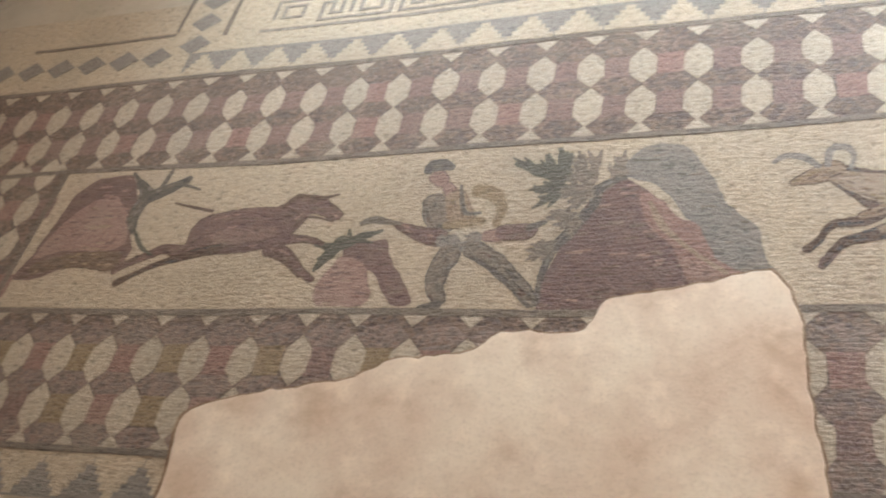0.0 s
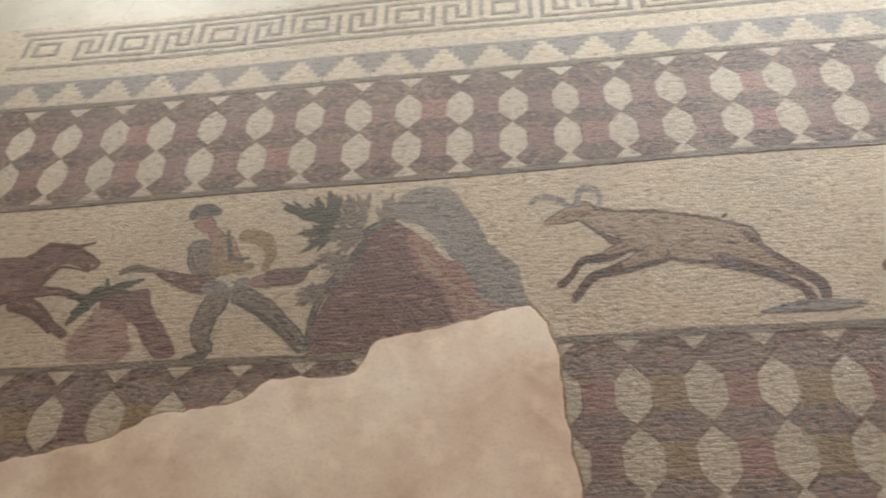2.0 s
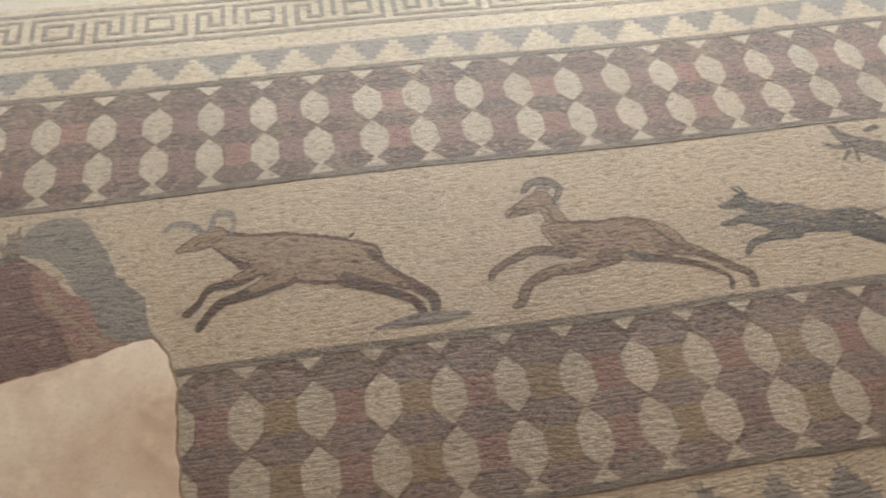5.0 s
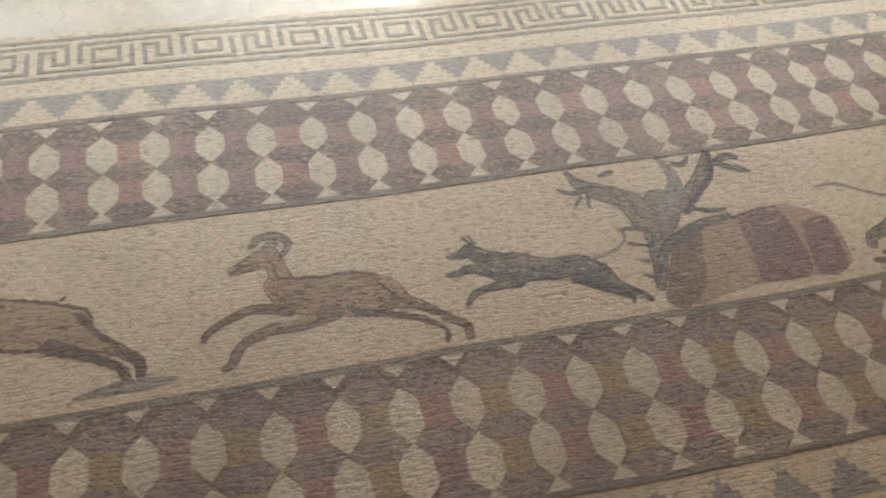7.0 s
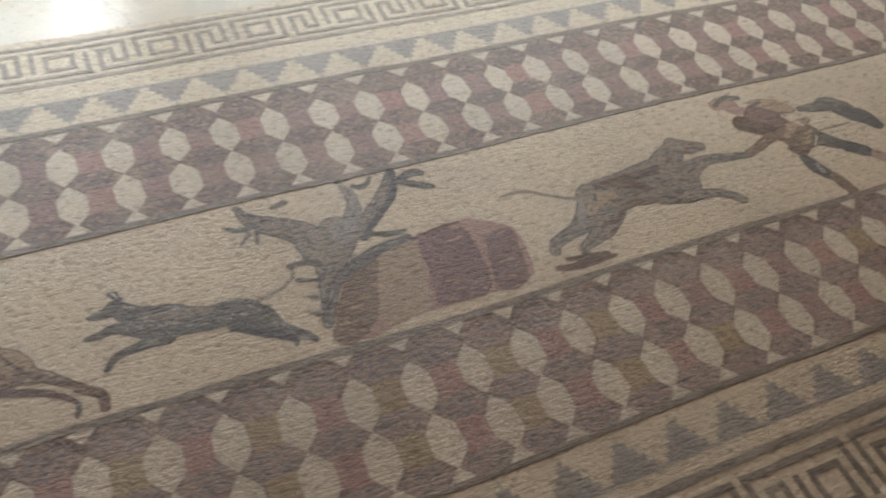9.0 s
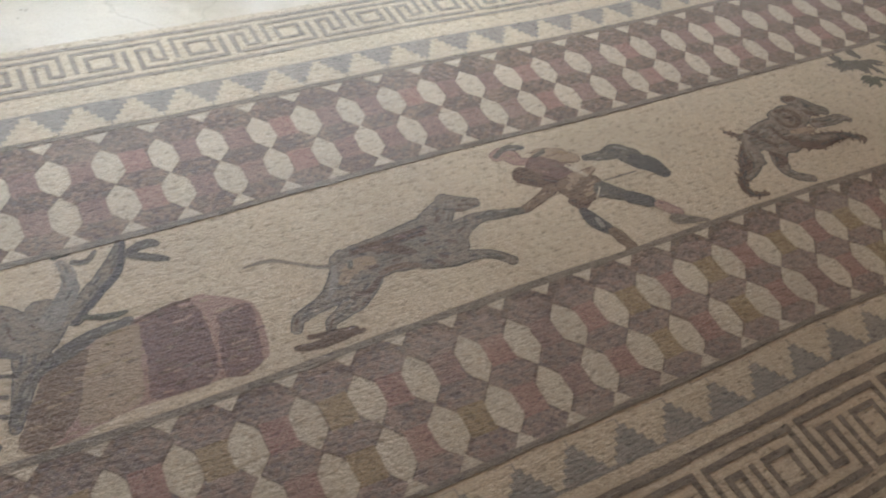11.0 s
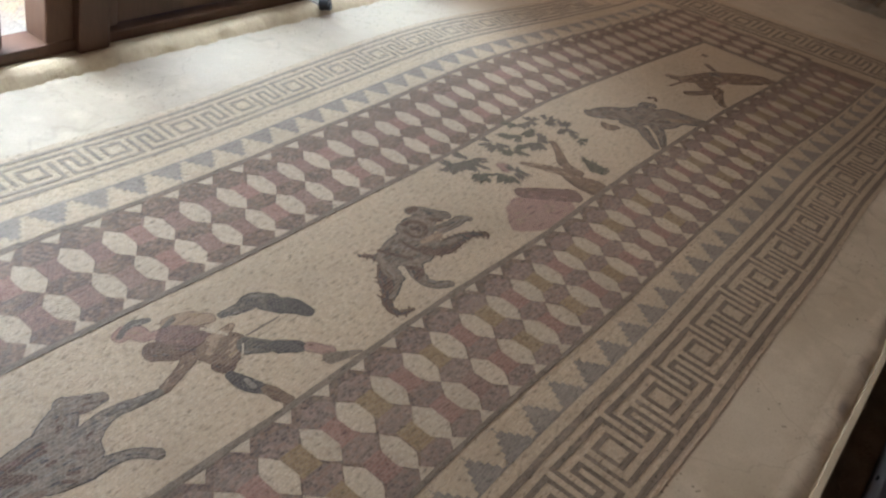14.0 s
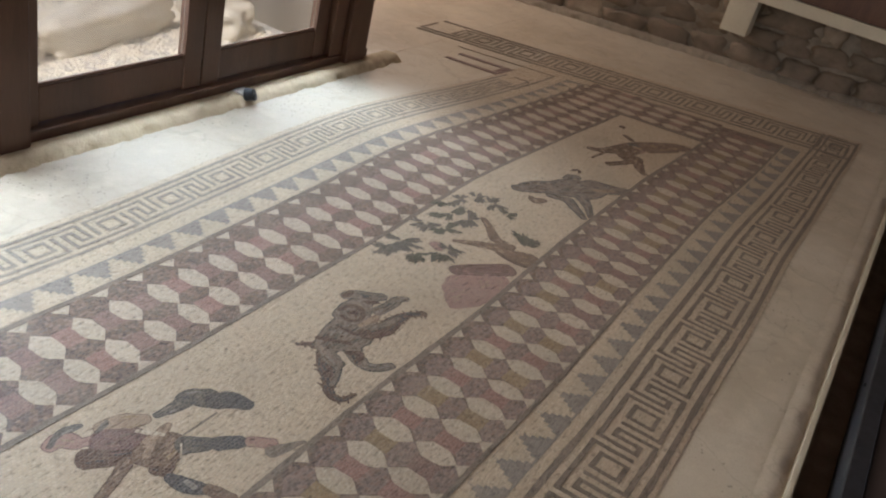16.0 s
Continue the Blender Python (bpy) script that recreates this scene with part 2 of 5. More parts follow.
BOARD = rough_stuff("walkway board", (0.05, 0.035, 0.028), (0.03, 0.02, 0.016), 6.0, 0.2, 0.5, 0.003, (0.2, 1, 1))


def glass_build(t, b):
    b.inputs["Transmission Weight"].default_value = 1.0
    b.inputs["IOR"].default_value = 1.45
    b.inputs["Roughness"].default_value = 0.02


GLASS = material("window glass", glass_build, 0.02, 0.5)


# ---------------------------------------------------------------- mesh helpers
def part(name, bm, mat, parent=None, label="", m=None):
    me = bpy.data.meshes.new(name)
    bm.to_mesh(me)
    bm.free()
    for one in (mat if isinstance(mat, (list, tuple)) else [mat]):
        me.materials.append(one)
    ob = new(name, me)
    if parent:
        ob.parent = parent
    if m:
        ob.matrix_basis = m
    if label:
        tagged(ob, label)
    return ob


def empty(name, m=None):
    ob = new(name)
    if m:
        ob.matrix_basis = m
    return ob


def box(bm, x0, y0, z0, x1, y1, z1, bevel=0.0):
    made = bmesh.ops.create_cube(bm, size=1)["verts"]
    for v in made:
        v.co = ((x0 + x1) / 2 + v.co.x * (x1 - x0), (y0 + y1) / 2 + v.co.y * (y1 - y0), (z0 + z1) / 2 + v.co.z * (z1 - z0))
    if bevel:
        bmesh.ops.bevel(bm, geom=list({e for v in made for e in v.link_edges}), offset=bevel, segments=2, affect="EDGES", profile=0.5)
    return bm


def boxed(*a, **k):
    return box(bmesh.new(), *a, **k)


def smooth(a, b, x):
    k = min(1, max(0, (x - a) / (b - a)))
    return k * k * (3 - 2 * k)


def warp(x, y):
    """The old floor has settled: its lines wander and its far end lies askew."""
    hump = math.exp(-((x - 6.0) / 1.15) ** 2) * (0.068 * max(0, min(1.6, y)) ** 1.1)
    sink = 0.085 * smooth(5.9, 8.6, x) * (0.3 + 0.7 * smooth(-1.0, -0.2, y))
    skew = 0.28 * (y - 0.5) * smooth(6.6, 8.6, x)
    slip = -0.0045 * x * smooth(0.7, 1.2, y)
    wob = 0.006 * math.sin(x * 2.1 + y) + 0.004 * math.sin(x * 4.7 - y * 2)
    return x - skew, y + hump - sink + wob + slip


def slab(bm, outline, z, depth=0.003, slot=0, do_warp=True):
    """A flat inlay with thin sides."""
    pts = [warp(*p) for p in outline] if do_warp else outline
    top = [bm.verts.new((x, y, z)) for x, y in pts]
    low = [bm.verts.new((x, y, z - depth)) for x, y in pts]
    f = bm.faces.new(top)
    if f.normal.z < 0 or area(pts) < 0:
        f.normal_flip()
    f.material_index = slot
    n = len(pts)
    for i in range(n):
        g = bm.faces.new((top[i], low[i], low[(i + 1) % n], top[(i + 1) % n]))
        g.material_index = slot
    return bm


def area(p):
    return sum(a[0] * b[1] - b[0] * a[1] for a, b in zip(p, p[1:] + p[:1])) / 2


def strip(bm, x0, y0, x1, y1, z, step=0.12, slot=0, jag=0.0015):
    """A long band that follows the settled floor; its edges waver by the tesserae."""
    along = abs(x1 - x0) >= abs(y1 - y0)
    n = max(1, int(max(abs(x1 - x0), abs(y1 - y0)) / step))
    rows = []
    for i in range(n + 1):
        k = i / n
        a, b = ((x0 + (x1 - x0) * k, y0), (x0 + (x1 - x0) * k, y1)) if along else ((x1, y0 + (y1 - y0) * k), (x0, y0 + (y1 - y0) * k))
        pts = []
        for q in (a, b):
            x, y = warp(*q)
            pts.append((x + jag * noise.noise((x * 40, y * 40, 1)), y + jag * noise.noise((x * 40, y * 40, 7))))
        rows.append([bm.verts.new((*q, zz)) for q in pts for zz in (z, z - 0.003)])
    for r, s in zip(rows, rows[1:]):
        for q in ((r[0], s[0], s[2], r[2]), (r[1], s[1], s[0], r[0]), (r[2], s[2], s[3], r[3])):
            f = bm.faces.new(q)
            f.material_index = slot
    return bm


# ---------------------------------------------------------------- floor
def floor_sheet():
    bm = bmesh.new()
    xs, ys = 110, 36
    grid = []
    for i in range(xs + 1):
        for j in range(ys + 1):
            x, y = -3.75 + 15.0 * i / xs, -1.235 + 3.165 * j / ys
            grid.append(bm.verts.new((x, y, 0)))
    for i in range(xs):
        for j in range(ys):
            a = i * (ys + 1) + j
            bm.faces.new((grid[a], grid[a + ys + 1], grid[a + ys + 2], grid[a + 1]))
    return tagged(part("floor", bm, SCREED), "worn cream lime floor around the mosaic", "floor", kind="structure")


floor = floor_sheet()
X0, X1 = -2.2, 7.86          # ends of the picture frieze
Y0, Y1 = 0.0, 0.56           # its near and far lines
P = 0.15                     # spacing of the hexagons

bm = bmesh.new()
strip(bm, -3.7, -0.90, 8.95, 1.43, 0.003, 0.15)
field = tagged(part("mosaic_field", bm, CREAM), "cream tessera ground of the ancient mosaic floor", "mosaic", kind="structure")

ZB, ZP = 0.0037, 0.0042      # bed of the patterned bands, and the pieces on it


def hexagon(w, h, seed):
    """An upright pointed hexagon, its outline broken by the stones."""
    bm = bmesh.new()
    r = random.Random(seed)
    base = [(0, h), (-w, h * 0.42), (-w, -h * 0.42), (0, -h), (w, -h * 0.42), (w, h * 0.42)]
    ring = []
    for (ax, ay), (bx, by) in zip(base, base[1:] + base[:1]):
        ring.append((ax + r.uniform(-0.002, 0.002), ay * r.uniform(0.96, 1.0)))
        for k in (0.33, 0.67):
            swell = r.uniform(0.98, 1.03)
            ring.append(((ax + (bx - ax) * k) * swell + r.uniform(-0.0012, 0.0012), (ay + (by - ay) * k) * swell))
    return slab(bm, ring, 0, 0.0012, do_warp=False)


def mesh_of(name, bm, mat):
    me = bpy.data.meshes.new(name)
    bm.to_mesh(me)
    bm.free()
    me.materials.append(mat)
    return me


def quad(w, h):
    bm = bmesh.new()
    slab(bm, [(-w, -h), (w, -h), (w, h), (-w, h)], 0, 0.002, do_warp=False)
    return bm


def tri(w, h):
    bm = bmesh.new()
    slab(bm, [(-w, 0), (w, 0), (0, h)], 0, 0.002, do_warp=False)
    return bm


HH = 0.0775
HW = 0.0390
HEXES = [mesh_of("white_hexagon", hexagon(HW, HH, k), WHITE) for k in range(6)]
DARKHEX = {m.name: [mesh_of("purple_hexagon", hexagon(0.046, 0.073, k), m) for k in range(10, 14)] for m in (PLUM, PURPLE)}
BLOCKS = {m.name: mesh_of("coloured_block", quad(0.0368, 0.043), m) for m in (PINK, OCHRE, MAUVE)}
TRI = mesh_of("white_triangle", tri(0.036, 0.039), WHITE)
rng = random.Random(4)


def piece(name, me, parent, x, y, z, rz=0.0, sx=1.0, sy=1.0):
    ob = new(name, me)
    ob.parent = parent
    wx, wy = warp(x, y)
    ux, uy = warp(x, y + 0.05)
    lean = math.degrees(math.atan2(-(ux - wx), uy - wy))
    ob.matrix_basis = pose(wx, wy, z, 0, 0, rz + lean + rng.uniform(-2.5, 2.5)) @ Matrix.Diagonal((sx, sy, 1, 1))
    return ob


def hex_band(name, x0, first, count, y0, node_mat, reds, p=P):
    """Two rows of white hexagons point to point, coloured blocks at their waists, purple hexagons between their points."""
    bm = bmesh.new()
    strip(bm, x0, y0, x0 + count * P, y0 + 0.425, ZB, 0.15)
    bed = tagged(part(name, bm, PURPLE), "mosaic band of white hexagons on purple ground", "mosaic band", kind="structure")
    lines = [y0 + 0.036 + HH, y0 + 0.036 + 3 * HH]
    for i in range(count):
        x = first + i * p
        if x < x0 + 0.03 or x > x0 + count * P:
            continue
        jit = lambda: rng.uniform(-0.004, 0.004)
        for y in lines:
            piece("white_hexagon", rng.choice(HEXES), bed, x + jit(), y + jit(), ZP, 0, rng.uniform(0.93, 1.06), rng.uniform(0.96, 1.01))
            kind = reds[i % len(reds)] if rng.random() < 0.9 else MAUVE
            piece("coloured_block", BLOCKS[kind.name], bed, x + P / 2 + jit() / 2, y + jit() / 2, ZP - 0.00015)
        for k, y in enumerate((y0 + 0.036, y0 + 0.036 + 2 * HH, y0 + 0.036 + 4 * HH)):
            piece("purple_hexagon", rng.choice(DARKHEX[node_mat.name]), bed, x + P / 2, y, ZP - 0.0003, 90, 0.85 if k == 1 else 0.78, 1)
        piece("white_triangle", TRI, bed, x + jit(), y0 + 0.006, ZP + 0.0002)
        piece("white_triangle", TRI, bed, x + jit(), y0 + 0.411, ZP + 0.0002, 180)
    return bed


far_band = hex_band("hexagon_band_far", -3.25, -3.0 - 0.15, 77, Y1 + 0.002, PURPLE, (MAUVE, PINK, MAUVE))
near_band = hex_band("hexagon_band_near", -3.25, 0.225 - 23 * 0.1483, 77, Y0 - 0.418, PLUM, (PINK, OCHRE), 0.1483)


def line_strip(name, *a, label="dark tessera line bordering the mosaic", mat=LINE):
    bm = bmesh.new()
    strip(bm, *a, ZP + 0.0005, 0.1, jag=0.004)
    return tagged(part(name, bm, mat), label, "mosaic line", kind="structure")


line_strip("mosaic_line_1", -3.25, -0.012, X1 + 0.42, 0.010)
line_strip("mosaic_line_2", -3.25, Y1 - 0.012, X1 + 0.0, Y1 + 0.008)
line_strip("mosaic_line_3", -3.25, Y1 + 0.42, X1 + 0.42, Y1 + 0.438)
line_strip("mosaic_line_4", -3.25, -0.425, X1 + 0.42, -0.408)
line_strip("mosaic_line_5", X1 - 0.01, 0.0, X1 + 0.012, Y1)


def tooth(w, h, steps=4):
    """A stepped triangle, as tesserae make it."""
    bm = bmesh.new()
    pts = []
    for i in range(steps):
        k = 1 - i / steps
        pts += [(w * k, h * i / steps), (w * k, h * (i + 1) / steps)] if i else [(w, 0), (w, h / steps)]
    slab(bm, pts + [(-x, y) for x, y in reversed(pts)], 0, 0.002, do_warp=False)
    return bm


TOOTH = mesh_of("stepped_triangle", tooth(0.074, 0.105, 5), CREAM)


def tooth_band(name, x0, x1, ya, yb, up):
    bm = bmesh.new()
    strip(bm, x0, min(ya, yb), x1, max(ya, yb), ZB, 0.15)
    bed = tagged(part(name, bm, GREY), "grey mosaic band with stepped cream triangles", "mosaic band", kind="structure")
    n = int((x1 - x0) / 0.152)
    for i in range(n):
        piece("stepped_triangle", TOOTH, bed, x0 + 0.076 + i * 0.152, ya, ZP, 0 if up else 180)
    return bed


tooth_band("triangle_band_far", -1.95, X1 + 0.42, Y1 + 0.440, Y1 + 0.56, True)
tooth_band("triangle_band_near", -3.25, X1 + 0.42, -0.437, -0.55, False)


def meander(name, x0, count, y0, u, v, vertical=False, mirror=False, lead=2.0, ink=LINE):
    """Squares alternating with an S-shaped key between two plain lines. u, v: stroke across and along."""
    bed = empty(name)
    T = 16
    strokes = [(0, 2, 0, 8), (0, 8, 14, 8), (14, 2, 14, 8), (12, 2, 14, 2), (12, 2, 12, 6), (10, 6, 12, 6), (10, 0, 10, 6), (10, 0, T + 8, 0), (T + 8, 0, T + 8, 6),
               (2, 2, 6, 2), (2, 6, 6, 6), (2, 2, 2, 6), (6, 2, 6, 6)]

    def at(a, b):
        if mirror:
            b = 8 - b
        return (y0 + b * v, x0 + a * u) if vertical else (x0 + a * u, y0 + b * v)

    lift = [0]

    def run(bm, a0, b0, a1, b1):
        lift[0] = (lift[0] + 1) % 13
        p, q = at(a0, b0), at(a1, b1)
        strip(bm, min(p[0], q[0]), min(p[1], q[1]), max(p[0], q[0]), max(p[1], q[1]), 0.0042 + lift[0] * 0.00008, 0.06, jag=0.0035)
    w = 0.41
    for k in range(count):
        bm = bmesh.new()
        for a0, b0, a1, b1 in strokes[:9]:
            run(bm, k * T + a0 - w, b0 - w, k * T + a1 + w, b1 + w)
        part("meander_key", bm, ink, bed)
        bm = bmesh.new()
        for a0, b0, a1, b1 in strokes[9:]:
            run(bm, k * T + a0 - w, b0 + (-w if b0 == b1 else w), k * T + a1 + w, b1 + (w if b0 == b1 else -w))
        part("meander_square", bm, ink, bed)
    for b in (-lead, 8 + lead):
        bm = bmesh.new()
        run(bm, -2, b - 0.5, count * T + 8, b + 0.5)
        part("border_line", bm, ink, bed)
    return tagged(bed, "dark meander border with squares in cream mosaic", "mosaic border", kind="structure")


meander("meander_far", -1.649, 30, 1.236, 0.01956, 0.0158, ink=PALELINE)
meander("meander_near", -3.291, 37, -0.825, 0.0203, 0.0225, mirror=True)
meander("meander_end", -0.82, 9, 8.50, 0.0205, 0.034, vertical=True)

# ---------------------------------------------------------------- repaired patch
def ragged(pts, step=0.03, amount=0.006, seed=1.0):
    """A closed outline drawn smoothly through its corners, its edge broken by the tesserae."""
    out = []
    n = len(pts)
    for i in range(n):
        p0, p1, p2, p3 = (Vector(pts[(i + k - 1) % n]) for k in range(4))
        m = max(2, int((p2 - p1).length / step))
        for j in range(m):
            k = j / m
            q = 0.5 * (2 * p1 + (p2 - p0) * k + (2 * p0 - 5 * p1 + 4 * p2 - p3) * k * k + (3 * p1 - p0 - 3 * p2 + p3) * k ** 3)
            q = q.lerp(p1.lerp(p2, k), 0.4)
            out.append((q.x + amount * noise.noise((q.x * 30, q.y * 30, seed)), q.y + amount * noise.noise((q.x * 30, q.y * 30, seed + 5))))
    return out


def patch():
    """Modern lime plaster laid where the mosaic is lost, with a raised lip."""
    edge = [(-1.36, -0.46), (-1.37, -0.31), (-1.23, -0.25), (-0.96, -0.20), (-0.84, -0.14), (-0.66, -0.12), (-0.58, -0.06), (-0.41, -0.065), (-0.365, -0.01),
            (-0.35, 0.03), (-0.18, 0.06), (-0.01, 0.105), (0.03, 0.09), (0.07, -0.02), (0.075, -0.14), (0.10, -0.42), (0.12, -0.95), (-0.6, -1.02), (-1.3, -0.95)]
    rim = ragged(edge, 0.02, 0.009)
    cx, cy = -0.5, -0.5
    bm = bmesh.new()
    rings = []
    for s, z in ((1.0, 0.002), (0.9985, 0.0058), (0.995, 0.0064), (0.985, 0.0064)):
        rings.append([bm.verts.new((cx + (x - cx) * s, cy + (y - cy) * s, z)) for x, y in rim])
    for r, q in zip(rings, rings[1:]):
        for i in range(len(rim)):
            bm.faces.new((r[i], r[(i + 1) % len(rim)], q[(i + 1) % len(rim)], q[i]))
    bm.faces.new(rings[-1])
    bmesh.ops.recalc_face_normals(bm, faces=bm.faces)
    ob = part("plaster_patch", bm, PLASTER)
    bm = bmesh.new()
    torn = []
    for x, y in rim:
        k = 1.006 + 0.012 * abs(noise.noise((x * 17, y * 17, 3)))
        torn.append((cx + (x - cx) * k, cy + (y - cy) * k))
    slab(bm, torn, 0.0054, 0.002, do_warp=False)
    part("torn_edge", bm, BROKEN, ob, "crumbled reddish brown mortar edge")
    return tagged(ob, "smooth pinkish beige plaster repair filling a gap in the mosaic", "repair patch")


patch()


# ---------------------------------------------------------------- figures of the frieze: plain flat inlays
def spine(pts):
    """A smooth middle line through (x, y, half width)."""
    c = []
    n = len(pts)
    for i in range(n - 1):
        p0, p1, p2, p3 = (Vector(pts[min(n - 1, max(0, i + k - 1))]) for k in range(4))
        m = max(2, int((p2 - p1).xy.length / 0.012))
        for j in range(m + (i == n - 2)):
            k = j / m
            c.append(0.5 * (2 * p1 + (p2 - p0) * k + (2 * p0 - 5 * p1 + 4 * p2 - p3) * k * k + (3 * p1 - p0 - 3 * p2 + p3) * k ** 3))
    return c


def side_of(c, i):
    d = (c[min(len(c) - 1, i + 1)] - c[max(0, i - 1)]).xy
    d = d.normalized() if d.length > 1e-6 else Vector((1, 0))
    return d, Vector((-d.y, d.x))


def limb_faces(bm, pts, z, slot, grow=0.0):
    """A tapering stroke with round ends."""
    c = spine(pts)
    left, right = [], []
    for i, q in enumerate(c):
        d, s = side_of(c, i)
        for side, sign in ((left, 1), (right, -1)):
            p = q.xy + s * sign * max(0.0026, q.z + grow)
            p += Vector((noise.noise((p.x * 85, p.y * 85, 2)), noise.noise((p.x * 85, p.y * 85, 9)))) * min(0.0055, 0.0014 + q.z * 0.16)
            side.append(bm.verts.new((p.x, p.y, z)))
    faces = [bm.faces.new((left[i], right[i], right[i + 1], left[i + 1])) for i in range(len(c) - 1)]
    for i, j, sgn in ((0, 1, -1), (len(c) - 1, len(c) - 2, 1)):
        q, d = c[i].xy, (c[i] - c[j]).xy
        d = d.normalized() if d.length > 1e-6 else Vector((1, 0))
        s = Vector((-d.y, d.x))
        r = max(0.0026, c[i].z + grow)
        ends = (right[i], left[i]) if sgn < 0 else (left[i], right[i])
        arc = [bm.verts.new((*(q + (d * math.sin(a) * 0.8 + s * math.cos(a)) * r), z)) for a in (0.6, 1.2, 1.94, 2.54)]
        faces.append(bm.faces.new([ends[0], *arc, ends[1]]))
    for f in faces:
        f.normal_update()
        if f.normal.z < 0:
            f.normal_flip()
        f.material_index = slot


# the outline of each body colour, and the stones mixed into it
EDGE = {DUN: INK, FAWN: UMBER, SLATE: INK, GREY: SLATE, BROWN: UMBER, MAROON: UMBER, ROSE: MAROON, TAN: BROWN}
MIXED = {DUN: (INK, SLATE, UMBER, SLATE, GREY), FAWN: (UMBER, BROWN, OCHRE), SLATE: (INK, GREY, DUN, INK), GREY: (PALELINE, DUN, SLATE), BROWN: (UMBER, TAN, UMBER, OCHRE), UMBER: (INK, BROWN, INK, MAROON),
         MAROON: (UMBER, ROSE, PURPLE), ROSE: (PINK, MAROON, TAN), TAN: (BROWN, FAWN, OCHRE)}
stones = random.Random(21)


def inside(p, ring):
    hit = False
    for (ax, ay), (bx, by) in zip(ring, ring[1:] + ring[:1]):
        if (ay > p[1]) != (by > p[1]) and p[0] < (bx - ax) * (p[1] - ay) / (by - ay) + ax:
            hit = not hit
    return hit


def figure(name, label, strokes, rim=0.0018):
    """Flat inlay: dark contours first, then the bodies, then rows of lighter and darker stones along them."""
    bm = bmesh.new()
    mats = []
    level = [0.0034]

    def slot(mat, rise=0.000008):
        if mat not in mats:
            mats.append(mat)
        level[0] += rise
        return level[0], mats.index(mat)

    for mat, kind, *pts in strokes:
        if kind in ("limb", "shag") and mat in EDGE and (mat is not GREY or rim > 0.005) and max(p[2] for p in pts) > 0.013:
            limb_faces(bm, pts, *slot(EDGE[mat]), grow=rim)
        if kind == "shag":
            c = spine(pts)
            at, mi = slot(mat)
            for i in range(0, len(c), 2):
                d, s = side_of(c, i)
                for sign in (1, -1):
                    if stones.random() < 0.75:
                        root = c[i].xy + s * sign * c[i].z * 0.8
                        tip = c[i].xy + s * sign * (c[i].z + stones.uniform(0.003, 0.011)) + d * stones.uniform(-0.012, 0.004)
                        limb_faces(bm, [(*root, 0.005), (*tip, 0.003)], at, mi)
    for mat, kind, *pts in strokes:
        at, mi = slot(mat)
        if kind in ("limb", "shag"):
            wide = max(p[2] for p in pts) > 0.013 and mat in MIXED
            limb_faces(bm, pts, at, mi, -0.002 if wide else 0.0)
            if not wide:
                continue
            level[0] += 0.00002
            c = spine(pts)
            wide = sum(q.z for q in c) / len(c)
            for k in range(int(len(c) * wide * (70 if kind == "shag" else 34))):
                i0 = stones.randrange(len(c))
                i1 = min(len(c) - 1, i0 + stones.randint(1, 2))
                u = stones.uniform(-0.8, 0.8)
                run = [(*(c[i].xy + side_of(c, i)[1] * c[i].z * u), stones.uniform(0.0026, 0.0042) * (1.9 if rim > 0.005 else 1)) for i in range(i0, i1 + 1)]
                if len(run) > 1:
                    limb_faces(bm, run, *slot(stones.choice(MIXED[mat]), 0.000002))
        elif kind == "poly":
            mid = sum((Vector(p) for p in pts), Vector((0, 0))) / len(pts)
            ring = ragged([tuple(mid + (Vector(p) - mid) * 1.05) for p in pts], 0.015, 0.008)
            f = bm.faces.new([bm.verts.new((x, y, at)) for x, y in ring])
            f.normal_update()
            if f.normal.z < 0:
                f.normal_flip()
            f.material_index = mi
            level[0] += 0.00002
            xs, ys = [p[0] for p in ring], [p[1] for p in ring]
            for k in range(int(900 * abs(area(ring)))):
                p = (stones.uniform(min(xs), max(xs)), stones.uniform(min(ys), max(ys)))
                q = (p[0] + stones.uniform(0.012, 0.04), p[1] + stones.uniform(-0.004, 0.004))
                if mat in MIXED and inside(p, ring) and inside(q, ring):
                    limb_faces(bm, [(*p, 0.004), (*q, 0.003)], *slot(stones.choice(MIXED[mat]), 0.000002))
        else:
            heart = Vector(pts[0])
            for tip in pts[1:]:
                tip = Vector(tip)
                for k in range(9):
                    a = heart.lerp(tip, rng.uniform(0.15, 0.6)) + Vector((rng.uniform(-1, 1), rng.uniform(-1, 1))) * 0.012
                    b = heart.lerp(tip, rng.uniform(0.8, 1.0)) + Vector((rng.uniform(-1, 1), rng.uniform(-1, 1))) * 0.022
                    w = min(0.008, (b - a).length * 0.22)
                    at += 0.000003
                    level[0] = max(level[0], at)
                    limb_faces(bm, [(*a, 0.004), (*a.lerp(b, 0.5), w), (*b, 0.003)], at, mi)
    return tagged(part(name, bm, mats), label, "mosaic figure", "figures of the frieze")


